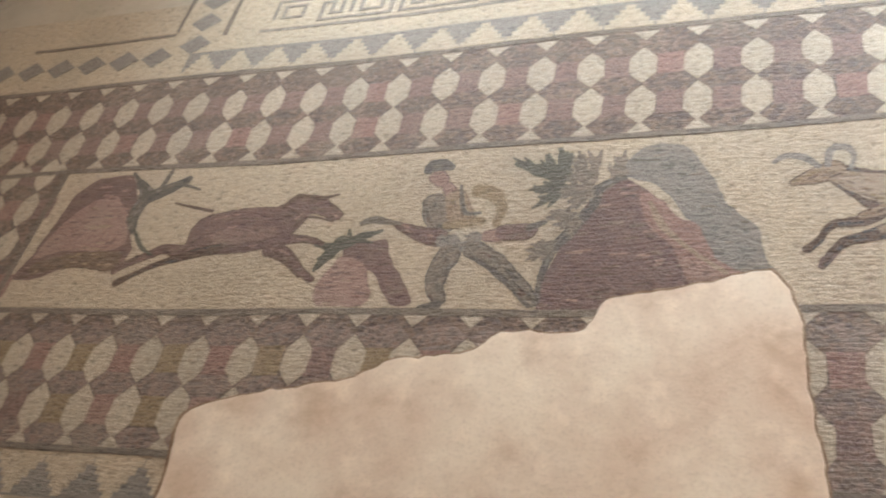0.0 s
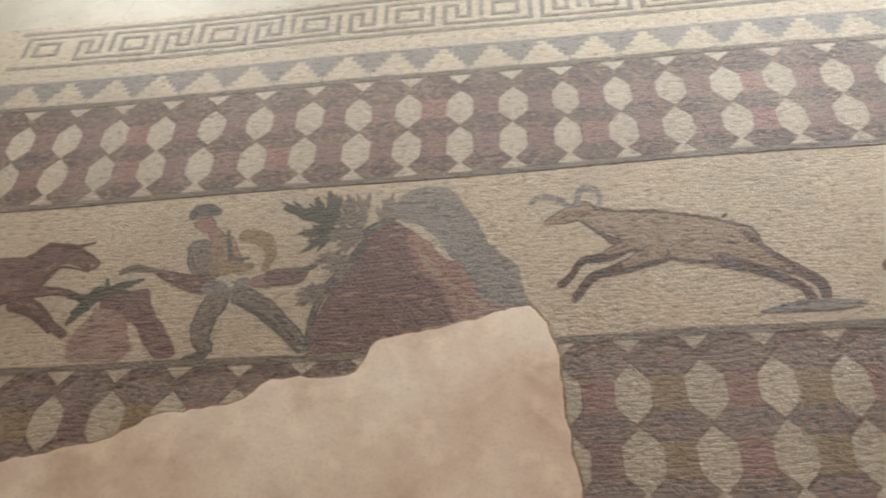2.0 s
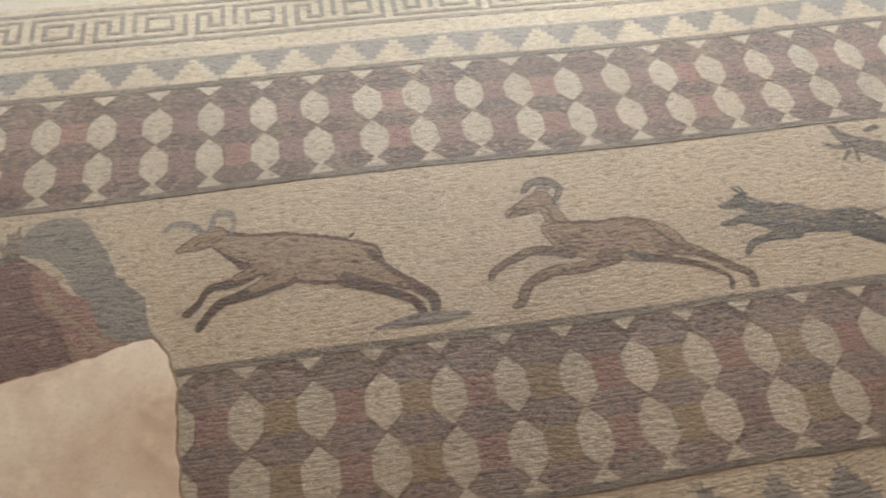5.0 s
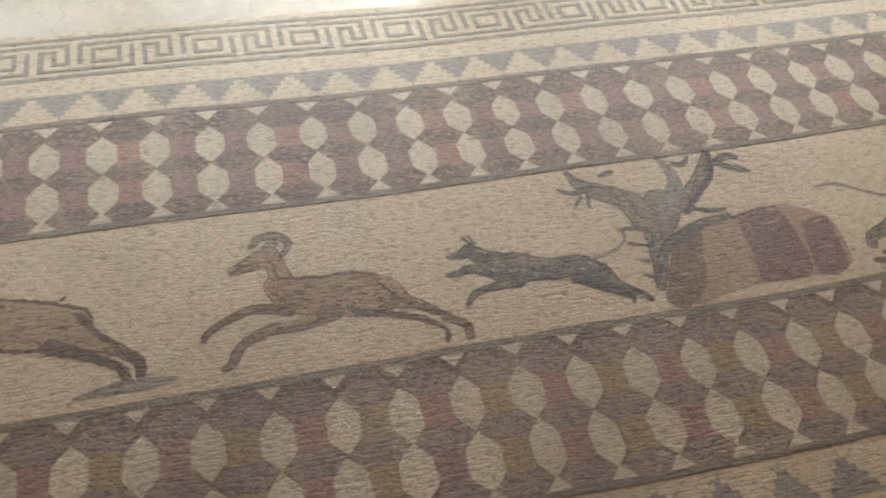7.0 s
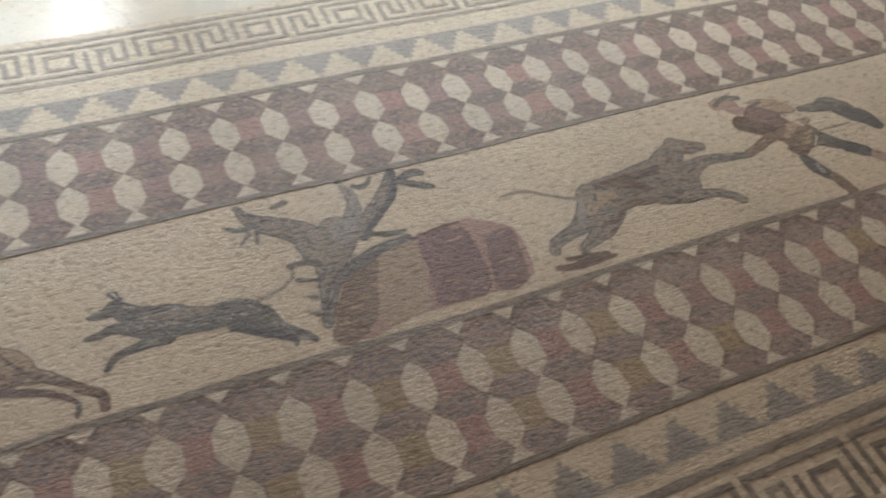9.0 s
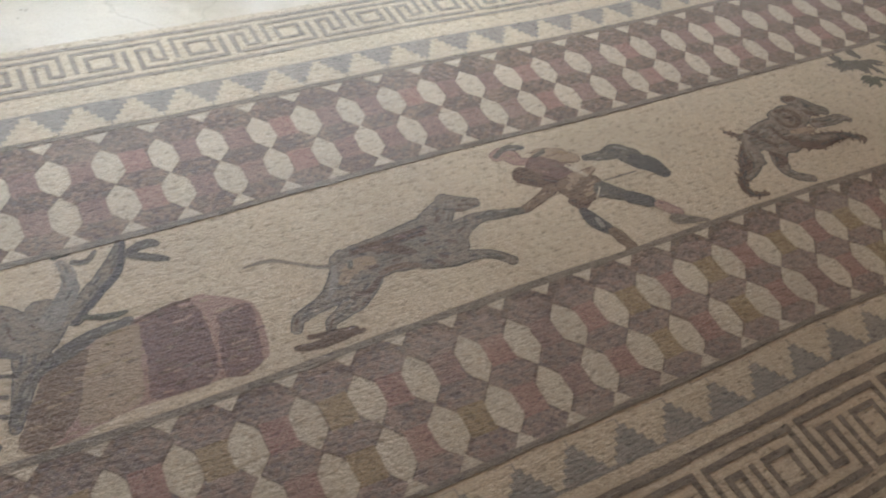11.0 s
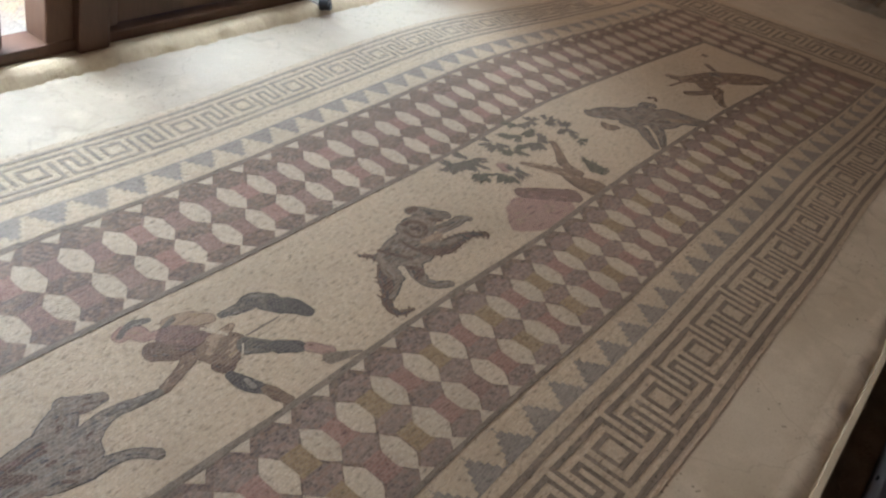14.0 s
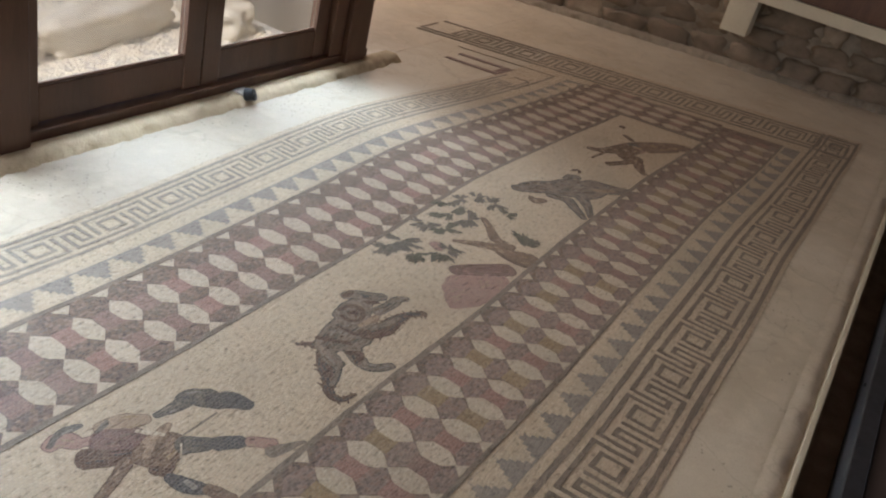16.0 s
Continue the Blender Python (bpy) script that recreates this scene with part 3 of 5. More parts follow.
figure("rock_and_tree_figure", "rose and brown rock with a bare grey tree, laid in mosaic", [
    (MAROON, "poly", (-2.18, 0.13), (-2.15, 0.21), (-2.13, 0.33), (-2.11, 0.45), (-2.05, 0.51), (-1.93, 0.52), (-1.87, 0.44), (-1.85, 0.32), (-1.79, 0.23), (-1.81, 0.17), (-1.93, 0.17), (-1.99, 0.17), (-2.08, 0.13)),
    (ROSE, "poly", (-2.14, 0.20), (-2.11, 0.31), (-2.05, 0.40), (-1.95, 0.44), (-1.86, 0.35), (-1.83, 0.25), (-1.89, 0.22), (-2.05, 0.23)),
    (BROWN, "limb", (-2.12, 0.16, 0.027), (-1.98, 0.19, 0.030), (-1.83, 0.18, 0.036)),
    (SLATE, "limb", (-1.81, 0.29, 0.008), (-1.84, 0.36, 0.023), (-1.83, 0.44, 0.023), (-1.88, 0.50, 0.011)),
    (SLATE, "limb", (-1.82, 0.43, 0.026), (-1.75, 0.46, 0.023), (-1.69, 0.50, 0.012)),
    (SLATE, "limb", (-1.78, 0.47, 0.010), (-1.77, 0.54, 0.008)),
    (SLATE, "limb", (-1.71, 0.48, 0.008), (-1.63, 0.45, 0.004)),
    (SLATE, "limb", (-1.85, 0.47, 0.009), (-1.92, 0.54, 0.007)),
    (OLIVE, "limb", (-1.80, 0.29, 0.006), (-1.75, 0.23, 0.007), (-1.70, 0.20, 0.004)),
])
figure("running_donkey_figure", "dark reddish brown running animal, laid in mosaic", [
    (MAROON, "limb", (-1.54, 0.27, 0.076), (-1.43, 0.28, 0.084), (-1.33, 0.29, 0.078), (-1.28, 0.32, 0.061)),
    (MAROON, "limb", (-1.29, 0.31, 0.063), (-1.24, 0.36, 0.046), (-1.19, 0.36, 0.030), (-1.12, 0.32, 0.017)),
    (MAUVE, "limb", (-1.49, 0.26, 0.025), (-1.39, 0.26, 0.030), (-1.32, 0.27, 0.022)),
    (UMBER, "limb", (-1.22, 0.38, 0.009), (-1.18, 0.39, 0.007), (-1.14, 0.40, 0.005)),
    (UMBER, "limb", (-1.31, 0.36, 0.008), (-1.27, 0.40, 0.010), (-1.21, 0.39, 0.006)),
    (UMBER, "limb", (-1.55, 0.36, 0.006), (-1.63, 0.38, 0.006), (-1.70, 0.40, 0.004)),
    (MAROON, "limb", (-1.55, 0.24, 0.050), (-1.59, 0.21, 0.025), (-1.66, 0.22, 0.018), (-1.73, 0.19, 0.015), (-1.79, 0.16, 0.013), (-1.81, 0.14, 0.010)),
    (UMBER, "limb", (-1.47, 0.22, 0.018), (-1.55, 0.20, 0.021), (-1.65, 0.17, 0.014), (-1.73, 0.13, 0.012), (-1.78, 0.10, 0.018)),
    (MAROON, "limb", (-1.29, 0.24, 0.019), (-1.20, 0.24, 0.012), (-1.14, 0.22, 0.009)),
    (MAROON, "limb", (-1.30, 0.21, 0.030), (-1.23, 0.18, 0.016), (-1.18, 0.13, 0.011), (-1.14, 0.10, 0.011)),
    (UMBER, "limb", (-1.31, 0.19, 0.005), (-1.24, 0.16, 0.006), (-1.18, 0.11, 0.005)),
    (UMBER, "limb", (-1.25, 0.29, 0.005), (-1.21, 0.32, 0.004), (-1.13, 0.30, 0.004)),
])
figure("bush_and_mound_figure", "rose mound with a small olive bush, laid in mosaic", [
    (MAROON, "poly", (-1.07, 0.21), (-1.01, 0.22), (-0.95, 0.22), (-0.91, 0.14), (-0.87, 0.09), (-0.84, 0.03), (-0.89, 0.02), (-0.94, 0.09), (-0.98, 0.13), (-1.01, 0.09), (-1.03, 0.09)),
    (ROSE, "poly", (-1.11, 0.09), (-1.07, 0.17), (-1.00, 0.15), (-0.96, 0.06), (-0.97, 0.02), (-1.10, 0.02)),
    (OLIVE, "limb", (-1.16, 0.22, 0.008), (-1.09, 0.21, 0.016), (-1.03, 0.24, 0.015), (-0.97, 0.26, 0.005)),
    (OLIVE, "limb", (-1.08, 0.23, 0.021), (-1.12, 0.17, 0.017), (-1.14, 0.13, 0.006)),
    (OLIVE, "limb", (-1.06, 0.23, 0.010), (-1.07, 0.27, 0.004)),
    (OLIVE, "limb", (-1.10, 0.18, 0.013), (-1.14, 0.17, 0.004)),
    (OLIVE, "limb", (-1.03, 0.23, 0.009), (-0.99, 0.22, 0.004)),
])
figure("hunter_figure", "standing silhouette in tan and grey, laid in mosaic", [
    (ROSE, "limb", (-0.85, 0.45, 0.025), (-0.83, 0.43, 0.023)),
    (SLATE, "limb", (-0.88, 0.47, 0.012), (-0.87, 0.49, 0.021), (-0.84, 0.49, 0.021), (-0.81, 0.48, 0.011)),
    (ROSE, "limb", (-0.81, 0.41, 0.016), (-0.79, 0.38, 0.019)),
    (DUN, "limb", (-0.84, 0.36, 0.031), (-0.82, 0.30, 0.036), (-0.79, 0.26, 0.024)),
    (TAN, "limb", (-0.78, 0.37, 0.031), (-0.75, 0.29, 0.039)),
    (OCHRE, "limb", (-0.72, 0.39, 0.022), (-0.67, 0.37, 0.023), (-0.64, 0.32, 0.015), (-0.65, 0.27, 0.011)),
    (SLATE, "limb", (-0.77, 0.41, 0.005), (-0.76, 0.36, 0.006), (-0.74, 0.31, 0.007), (-0.70, 0.31, 0.006)),
    (OCHRE, "limb", (-0.79, 0.27, 0.012), (-0.69, 0.28, 0.014)),
    (MAROON, "limb", (-0.93, 0.28, 0.010), (-0.87, 0.25, 0.021), (-0.80, 0.23, 0.031)),
    (LINE, "limb", (-1.04, 0.29, 0.008), (-1.00, 0.30, 0.014), (-0.92, 0.28, 0.006)),
    (GREY, "limb", (-0.79, 0.22, 0.025), (-0.72, 0.21, 0.030), (-0.70, 0.23, 0.023)),
    (ROSE, "limb", (-0.67, 0.23, 0.017), (-0.64, 0.23, 0.022)),
    (MAROON, "limb", (-0.63, 0.24, 0.025), (-0.57, 0.24, 0.027), (-0.55, 0.25, 0.017)),
    (SLATE, "limb", (-0.56, 0.25, 0.011), (-0.52, 0.27, 0.008)),
    (DUN, "limb", (-0.76, 0.18, 0.032), (-0.78, 0.12, 0.030), (-0.78, 0.07, 0.024), (-0.76, 0.03, 0.017)),
    (SLATE, "limb", (-0.81, 0.01, 0.007), (-0.76, 0.02, 0.012)),
    (DUN, "limb", (-0.70, 0.19, 0.027), (-0.64, 0.15, 0.027), (-0.59, 0.10, 0.023), (-0.55, 0.06, 0.020), (-0.52, 0.02, 0.012)),
    (SLATE, "limb", (-0.69, 0.16, 0.005), (-0.61, 0.10, 0.006), (-0.56, 0.04, 0.004), (-0.53, 0.01, 0.006)),
    (SLATE, "limb", (-0.60, 0.12, 0.006), (-0.57, 0.09, 0.006)),
    (WHITE, "limb", (-0.75, 0.25, 0.008), (-0.73, 0.22, 0.007)),
])
figure("mountain_and_bush_figure", "maroon hill with grey slope and olive bush, laid in mosaic", [
    (GREY, "poly", (-0.32, 0.41), (-0.30, 0.48), (-0.24, 0.51), (-0.18, 0.50), (-0.14, 0.44), (-0.11, 0.38), (-0.07, 0.29), (-0.02, 0.24), (0.00, 0.15), (0.03, 0.09), (-0.01, 0.10), (-0.06, 0.09), (-0.12, 0.15), (-0.15, 0.23), (-0.19, 0.30), (-0.24, 0.37)),
    (MAROON, "poly", (-0.50, 0.08), (-0.46, 0.20), (-0.41, 0.32), (-0.37, 0.37), (-0.32, 0.39), (-0.27, 0.35), (-0.24, 0.25), (-0.18, 0.18), (-0.16, 0.08), (-0.27, 0.06), (-0.36, 0.02), (-0.37, -0.01), (-0.50, -0.00)),
    (PINK, "poly", (-0.28, 0.35), (-0.24, 0.33), (-0.19, 0.27), (-0.14, 0.23), (-0.11, 0.15), (-0.05, 0.10), (-0.08, 0.08), (-0.16, 0.08), (-0.20, 0.18), (-0.26, 0.25)),
    (TAN, "limb", (-0.26, 0.32, 0.006), (-0.23, 0.25, 0.010), (-0.19, 0.20, 0.007), (-0.14, 0.15, 0.006), (-0.08, 0.10, 0.006)),
    (SLATE, "limb", (-0.33, 0.41, 0.011), (-0.39, 0.37, 0.016), (-0.40, 0.32, 0.015), (-0.43, 0.27, 0.017), (-0.46, 0.22, 0.017), (-0.49, 0.18, 0.011), (-0.51, 0.10, 0.007), (-0.51, 0.02, 0.007)),
    (DUN, "spray", (-0.40, 0.36), (-0.44, 0.45), (-0.41, 0.50), (-0.47, 0.50), (-0.51, 0.47), (-0.48, 0.39), (-0.54, 0.36), (-0.47, 0.32), (-0.45, 0.37)),
    (OLIVE, "spray", (-0.48, 0.39), (-0.62, 0.49), (-0.57, 0.46), (-0.54, 0.50), (-0.57, 0.37), (-0.54, 0.39), (-0.49, 0.51), (-0.54, 0.33), (-0.51, 0.45)),
    (DUN, "spray", (-0.35, 0.40), (-0.34, 0.49), (-0.36, 0.44), (-0.32, 0.45)),
    (DUN, "spray", (-0.43, 0.28), (-0.49, 0.26), (-0.49, 0.30), (-0.45, 0.24), (-0.52, 0.29)),
    (DUN, "spray", (-0.48, 0.19), (-0.53, 0.18), (-0.52, 0.16), (-0.51, 0.21), (-0.54, 0.16)),
])
figure("leaping_goat_figure", "tan running horned animal with dark outline, laid in mosaic", [
    (UMBER, "limb", (0.21, 0.36, 0.033), (0.29, 0.32, 0.070), (0.38, 0.29, 0.081), (0.46, 0.27, 0.078), (0.53, 0.26, 0.061)),
    (TAN, "limb", (0.21, 0.36, 0.024), (0.29, 0.32, 0.059), (0.38, 0.29, 0.069), (0.46, 0.27, 0.065), (0.53, 0.26, 0.050)),
    (UMBER, "limb", (0.16, 0.39, 0.031), (0.22, 0.35, 0.049), (0.26, 0.32, 0.059)),
    (TAN, "limb", (0.16, 0.38, 0.020), (0.22, 0.35, 0.038), (0.29, 0.32, 0.050)),
    (FAWN, "limb", (0.17, 0.40, 0.027), (0.12, 0.38, 0.024), (0.07, 0.36, 0.009)),
    (GREY, "limb", (0.03, 0.43, 0.006), (0.06, 0.45, 0.010), (0.10, 0.44, 0.011), (0.13, 0.41, 0.008)),
    (GREY, "limb", (0.15, 0.41, 0.007), (0.16, 0.46, 0.010), (0.19, 0.47, 0.012), (0.21, 0.44, 0.007), (0.20, 0.40, 0.005)),
    (UMBER, "limb", (0.26, 0.27, 0.024), (0.21, 0.24, 0.019), (0.15, 0.23, 0.013), (0.12, 0.19, 0.011), (0.09, 0.16, 0.013)),
    (FAWN, "limb", (0.28, 0.28, 0.019), (0.21, 0.25, 0.010)),
    (UMBER, "limb", (0.33, 0.24, 0.037), (0.24, 0.20, 0.020), (0.17, 0.18, 0.015), (0.13, 0.13, 0.013), (0.12, 0.11, 0.009)),
    (FAWN, "limb", (0.33, 0.25, 0.029), (0.25, 0.21, 0.012)),
    (UMBER, "limb", (0.52, 0.25, 0.053), (0.58, 0.20, 0.032), (0.64, 0.16, 0.019), (0.68, 0.12, 0.017), (0.68, 0.08, 0.013)),
    (FAWN, "limb", (0.50, 0.26, 0.044), (0.57, 0.20, 0.021), (0.62, 0.17, 0.009)),
    (UMBER, "limb", (0.47, 0.21, 0.025), (0.55, 0.17, 0.017), (0.63, 0.12, 0.013), (0.65, 0.08, 0.014)),
    (FAWN, "limb", (0.39, 0.26, 0.018), (0.46, 0.23, 0.014)),
    (UMBER, "limb", (0.50, 0.34, 0.004), (0.51, 0.35, 0.004)),
    (GREY, "limb", (0.53, 0.05, 0.005), (0.61, 0.06, 0.016), (0.69, 0.06, 0.018), (0.76, 0.06, 0.007)),
])
figure("fleeing_goat_figure", "brown running animal with curled horns, laid in mosaic", [
    (FAWN, "limb", (1.02, 0.29, 0.034), (1.06, 0.25, 0.057), (1.14, 0.23, 0.064), (1.22, 0.22, 0.072), (1.29, 0.19, 0.060), (1.32, 0.16, 0.035)),
    (FAWN, "limb", (1.04, 0.28, 0.030), (1.03, 0.34, 0.025), (1.02, 0.38, 0.023)),
    (FAWN, "limb", (1.02, 0.39, 0.029), (0.97, 0.37, 0.025), (0.92, 0.35, 0.014)),
    (UMBER, "limb", (0.91, 0.34, 0.005), (0.94, 0.36, 0.005), (0.97, 0.36, 0.004)),
    (DUN, "limb", (0.97, 0.42, 0.006), (1.00, 0.45, 0.011), (1.04, 0.45, 0.014), (1.07, 0.42, 0.009), (1.05, 0.38, 0.006)),
    (DUN, "limb", (0.99, 0.40, 0.005), (1.02, 0.43, 0.007), (1.04, 0.42, 0.006)),
    (BROWN, "limb", (1.05, 0.20, 0.017), (0.96, 0.22, 0.014), (0.89, 0.20, 0.011), (0.84, 0.17, 0.009), (0.83, 0.15, 0.006)),
    (BROWN, "limb", (1.15, 0.18, 0.029), (1.07, 0.15, 0.016), (0.99, 0.15, 0.015), (0.92, 0.12, 0.012), (0.89, 0.07, 0.011), (0.87, 0.06, 0.007)),
    (TAN, "limb", (1.10, 0.17, 0.007), (1.03, 0.16, 0.007), (0.97, 0.15, 0.005)),
    (BROWN, "limb", (1.31, 0.17, 0.032), (1.36, 0.16, 0.016), (1.43, 0.10, 0.012), (1.47, 0.07, 0.012), (1.47, 0.03, 0.009)),
    (UMBER, "limb", (1.22, 0.16, 0.011), (1.32, 0.13, 0.014), (1.38, 0.10, 0.011), (1.42, 0.06, 0.008), (1.41, 0.03, 0.007)),
    (CREAM, "limb", (1.30, 0.15, 0.003), (1.36, 0.13, 0.005), (1.41, 0.10, 0.004)),
    (SLATE, "limb", (1.19, 0.18, 0.009), (1.22, 0.16, 0.012), (1.24, 0.15, 0.009)),
    (UMBER, "limb", (1.27, 0.26, 0.003), (1.30, 0.21, 0.005), (1.34, 0.16, 0.005)),
    (ROSE, "limb", (1.13, 0.21, 0.014), (1.19, 0.21, 0.016)),
    (UMBER, "limb", (1.03, 0.31, 0.004), (1.05, 0.30, 0.004), (1.12, 0.29, 0.004), (1.21, 0.29, 0.004), (1.27, 0.27, 0.004)),
])
figure("chasing_hound_figure", "blue grey running animal, laid in mosaic", [
    (SLATE, "limb", (1.54, 0.30, 0.023), (1.57, 0.27, 0.029), (1.61, 0.24, 0.043)),
    (SLATE, "limb", (1.60, 0.24, 0.039), (1.66, 0.22, 0.048), (1.73, 0.20, 0.036), (1.82, 0.19, 0.039), (1.86, 0.16, 0.040)),
    (DUN, "limb", (1.60, 0.25, 0.013), (1.67, 0.24, 0.015), (1.75, 0.22, 0.012)),
    (SLATE, "limb", (1.54, 0.30, 0.023), (1.51, 0.29, 0.014), (1.48, 0.29, 0.007)),
    (INK, "limb", (1.55, 0.32, 0.006), (1.53, 0.35, 0.004)),
    (INK, "limb", (1.56, 0.32, 0.005), (1.55, 0.35, 0.003)),
    (SLATE, "limb", (1.59, 0.21, 0.019), (1.53, 0.24, 0.015), (1.49, 0.23, 0.009), (1.46, 0.23, 0.005)),
    (SLATE, "limb", (1.64, 0.18, 0.024), (1.57, 0.17, 0.012), (1.52, 0.16, 0.009), (1.49, 0.13, 0.006)),
    (SLATE, "limb", (1.87, 0.15, 0.034), (1.90, 0.11, 0.018), (1.95, 0.07, 0.012), (1.97, 0.05, 0.008)),
    (INK, "limb", (1.80, 0.16, 0.024), (1.86, 0.11, 0.014), (1.92, 0.07, 0.010), (1.92, 0.05, 0.005)),
    (DUN, "limb", (1.86, 0.21, 0.005), (1.92, 0.22, 0.005), (1.97, 0.25, 0.005), (1.98, 0.29, 0.005)),
])
figure("gnarled_tree_figure", "grey gnarled tree beside maroon rocks, laid in mosaic", [
    (ROSE, "poly", (2.11, 0.22), (2.25, 0.26), (2.46, 0.29), (2.59, 0.22), (2.57, 0.06), (2.45, 0.04), (2.26, 0.04), (2.06, 0.02)),
    (BROWN, "poly", (2.10, 0.20), (2.20, 0.23), (2.14, 0.07), (2.06, 0.01), (2.01, 0.04)),
    (TAN, "poly", (2.22, 0.25), (2.32, 0.26), (2.30, 0.16), (2.27, 0.05), (2.14, 0.04), (2.18, 0.17)),
    (MAROON, "poly", (2.33, 0.26), (2.46, 0.29), (2.47, 0.21), (2.46, 0.07), (2.41, 0.04), (2.30, 0.05), (2.32, 0.16)),
    (ROSE, "poly", (2.46, 0.29), (2.50, 0.29), (2.50, 0.21), (2.48, 0.07), (2.46, 0.05), (2.48, 0.21)),
    (MAROON, "poly", (2.51, 0.21), (2.59, 0.22), (2.56, 0.05), (2.47, 0.04)),
    (DUN, "limb", (2.01, 0.08, 0.012), (2.04, 0.16, 0.022), (2.07, 0.24, 0.035), (2.09, 0.30, 0.057), (2.14, 0.37, 0.057)),
    (DUN, "limb", (2.07, 0.32, 0.054), (2.04, 0.39, 0.040), (1.97, 0.44, 0.032), (1.92, 0.48, 0.020), (1.90, 0.53, 0.008)),
    (GREY, "limb", (2.14, 0.34, 0.032), (2.20, 0.42, 0.025), (2.21, 0.48, 0.020), (2.20, 0.52, 0.014)),
    (DUN, "limb", (2.19, 0.33, 0.022), (2.24, 0.39, 0.023), (2.30, 0.45, 0.020), (2.35, 0.53, 0.010)),
    (INK, "limb", (2.19, 0.32, 0.008), (2.27, 0.39, 0.010), (2.33, 0.45, 0.010), (2.36, 0.54, 0.009)),
    (SLATE, "limb", (2.37, 0.50, 0.011), (2.42, 0.51, 0.014), (2.44, 0.50, 0.008)),
    (SLATE, "limb", (2.36, 0.49, 0.010), (2.41, 0.46, 0.013), (2.45, 0.44, 0.008)),
    (SLATE, "limb", (2.01, 0.10, 0.010), (2.07, 0.20, 0.017), (2.15, 0.24, 0.021), (2.23, 0.27, 0.017), (2.31, 0.28, 0.012)),
    (OLIVE, "limb", (2.21, 0.33, 0.007), (2.27, 0.31, 0.011), (2.31, 0.31, 0.006)),
    (SLATE, "limb", (2.05, 0.27, 0.009), (2.02, 0.29, 0.010), (1.97, 0.29, 0.006)),
    (SLATE, "limb", (2.04, 0.22, 0.006), (1.98, 0.24, 0.006)),
    (SLATE, "limb", (2.01, 0.17, 0.008), (1.99, 0.18, 0.004)),
    (SLATE, "limb", (2.00, 0.12, 0.008), (1.98, 0.13, 0.004)),
    (SLATE, "limb", (1.94, 0.45, 0.006), (1.88, 0.45, 0.009), (1.85, 0.47, 0.005)),
    (SLATE, "limb", (1.91, 0.43, 0.007), (1.88, 0.40, 0.005)),
    (SLATE, "limb", (1.93, 0.43, 0.007), (1.92, 0.39, 0.005)),
    (SLATE, "limb", (2.23, 0.51, 0.010), (2.26, 0.50, 0.010), (2.29, 0.53, 0.005)),
    (OLIVE, "limb", (2.19, 0.54, 0.009), (2.23, 0.55, 0.009)),
    (SLATE, "limb", (1.99, 0.50, 0.006), (2.03, 0.51, 0.010)),
    (CREAM, "limb", (2.02, 0.48, 0.007), (2.08, 0.45, 0.009), (2.09, 0.40, 0.004)),
    (UMBER, "limb", (2.31, 0.27, 0.004), (2.40, 0.29, 0.004), (2.46, 0.29, 0.004)),
])
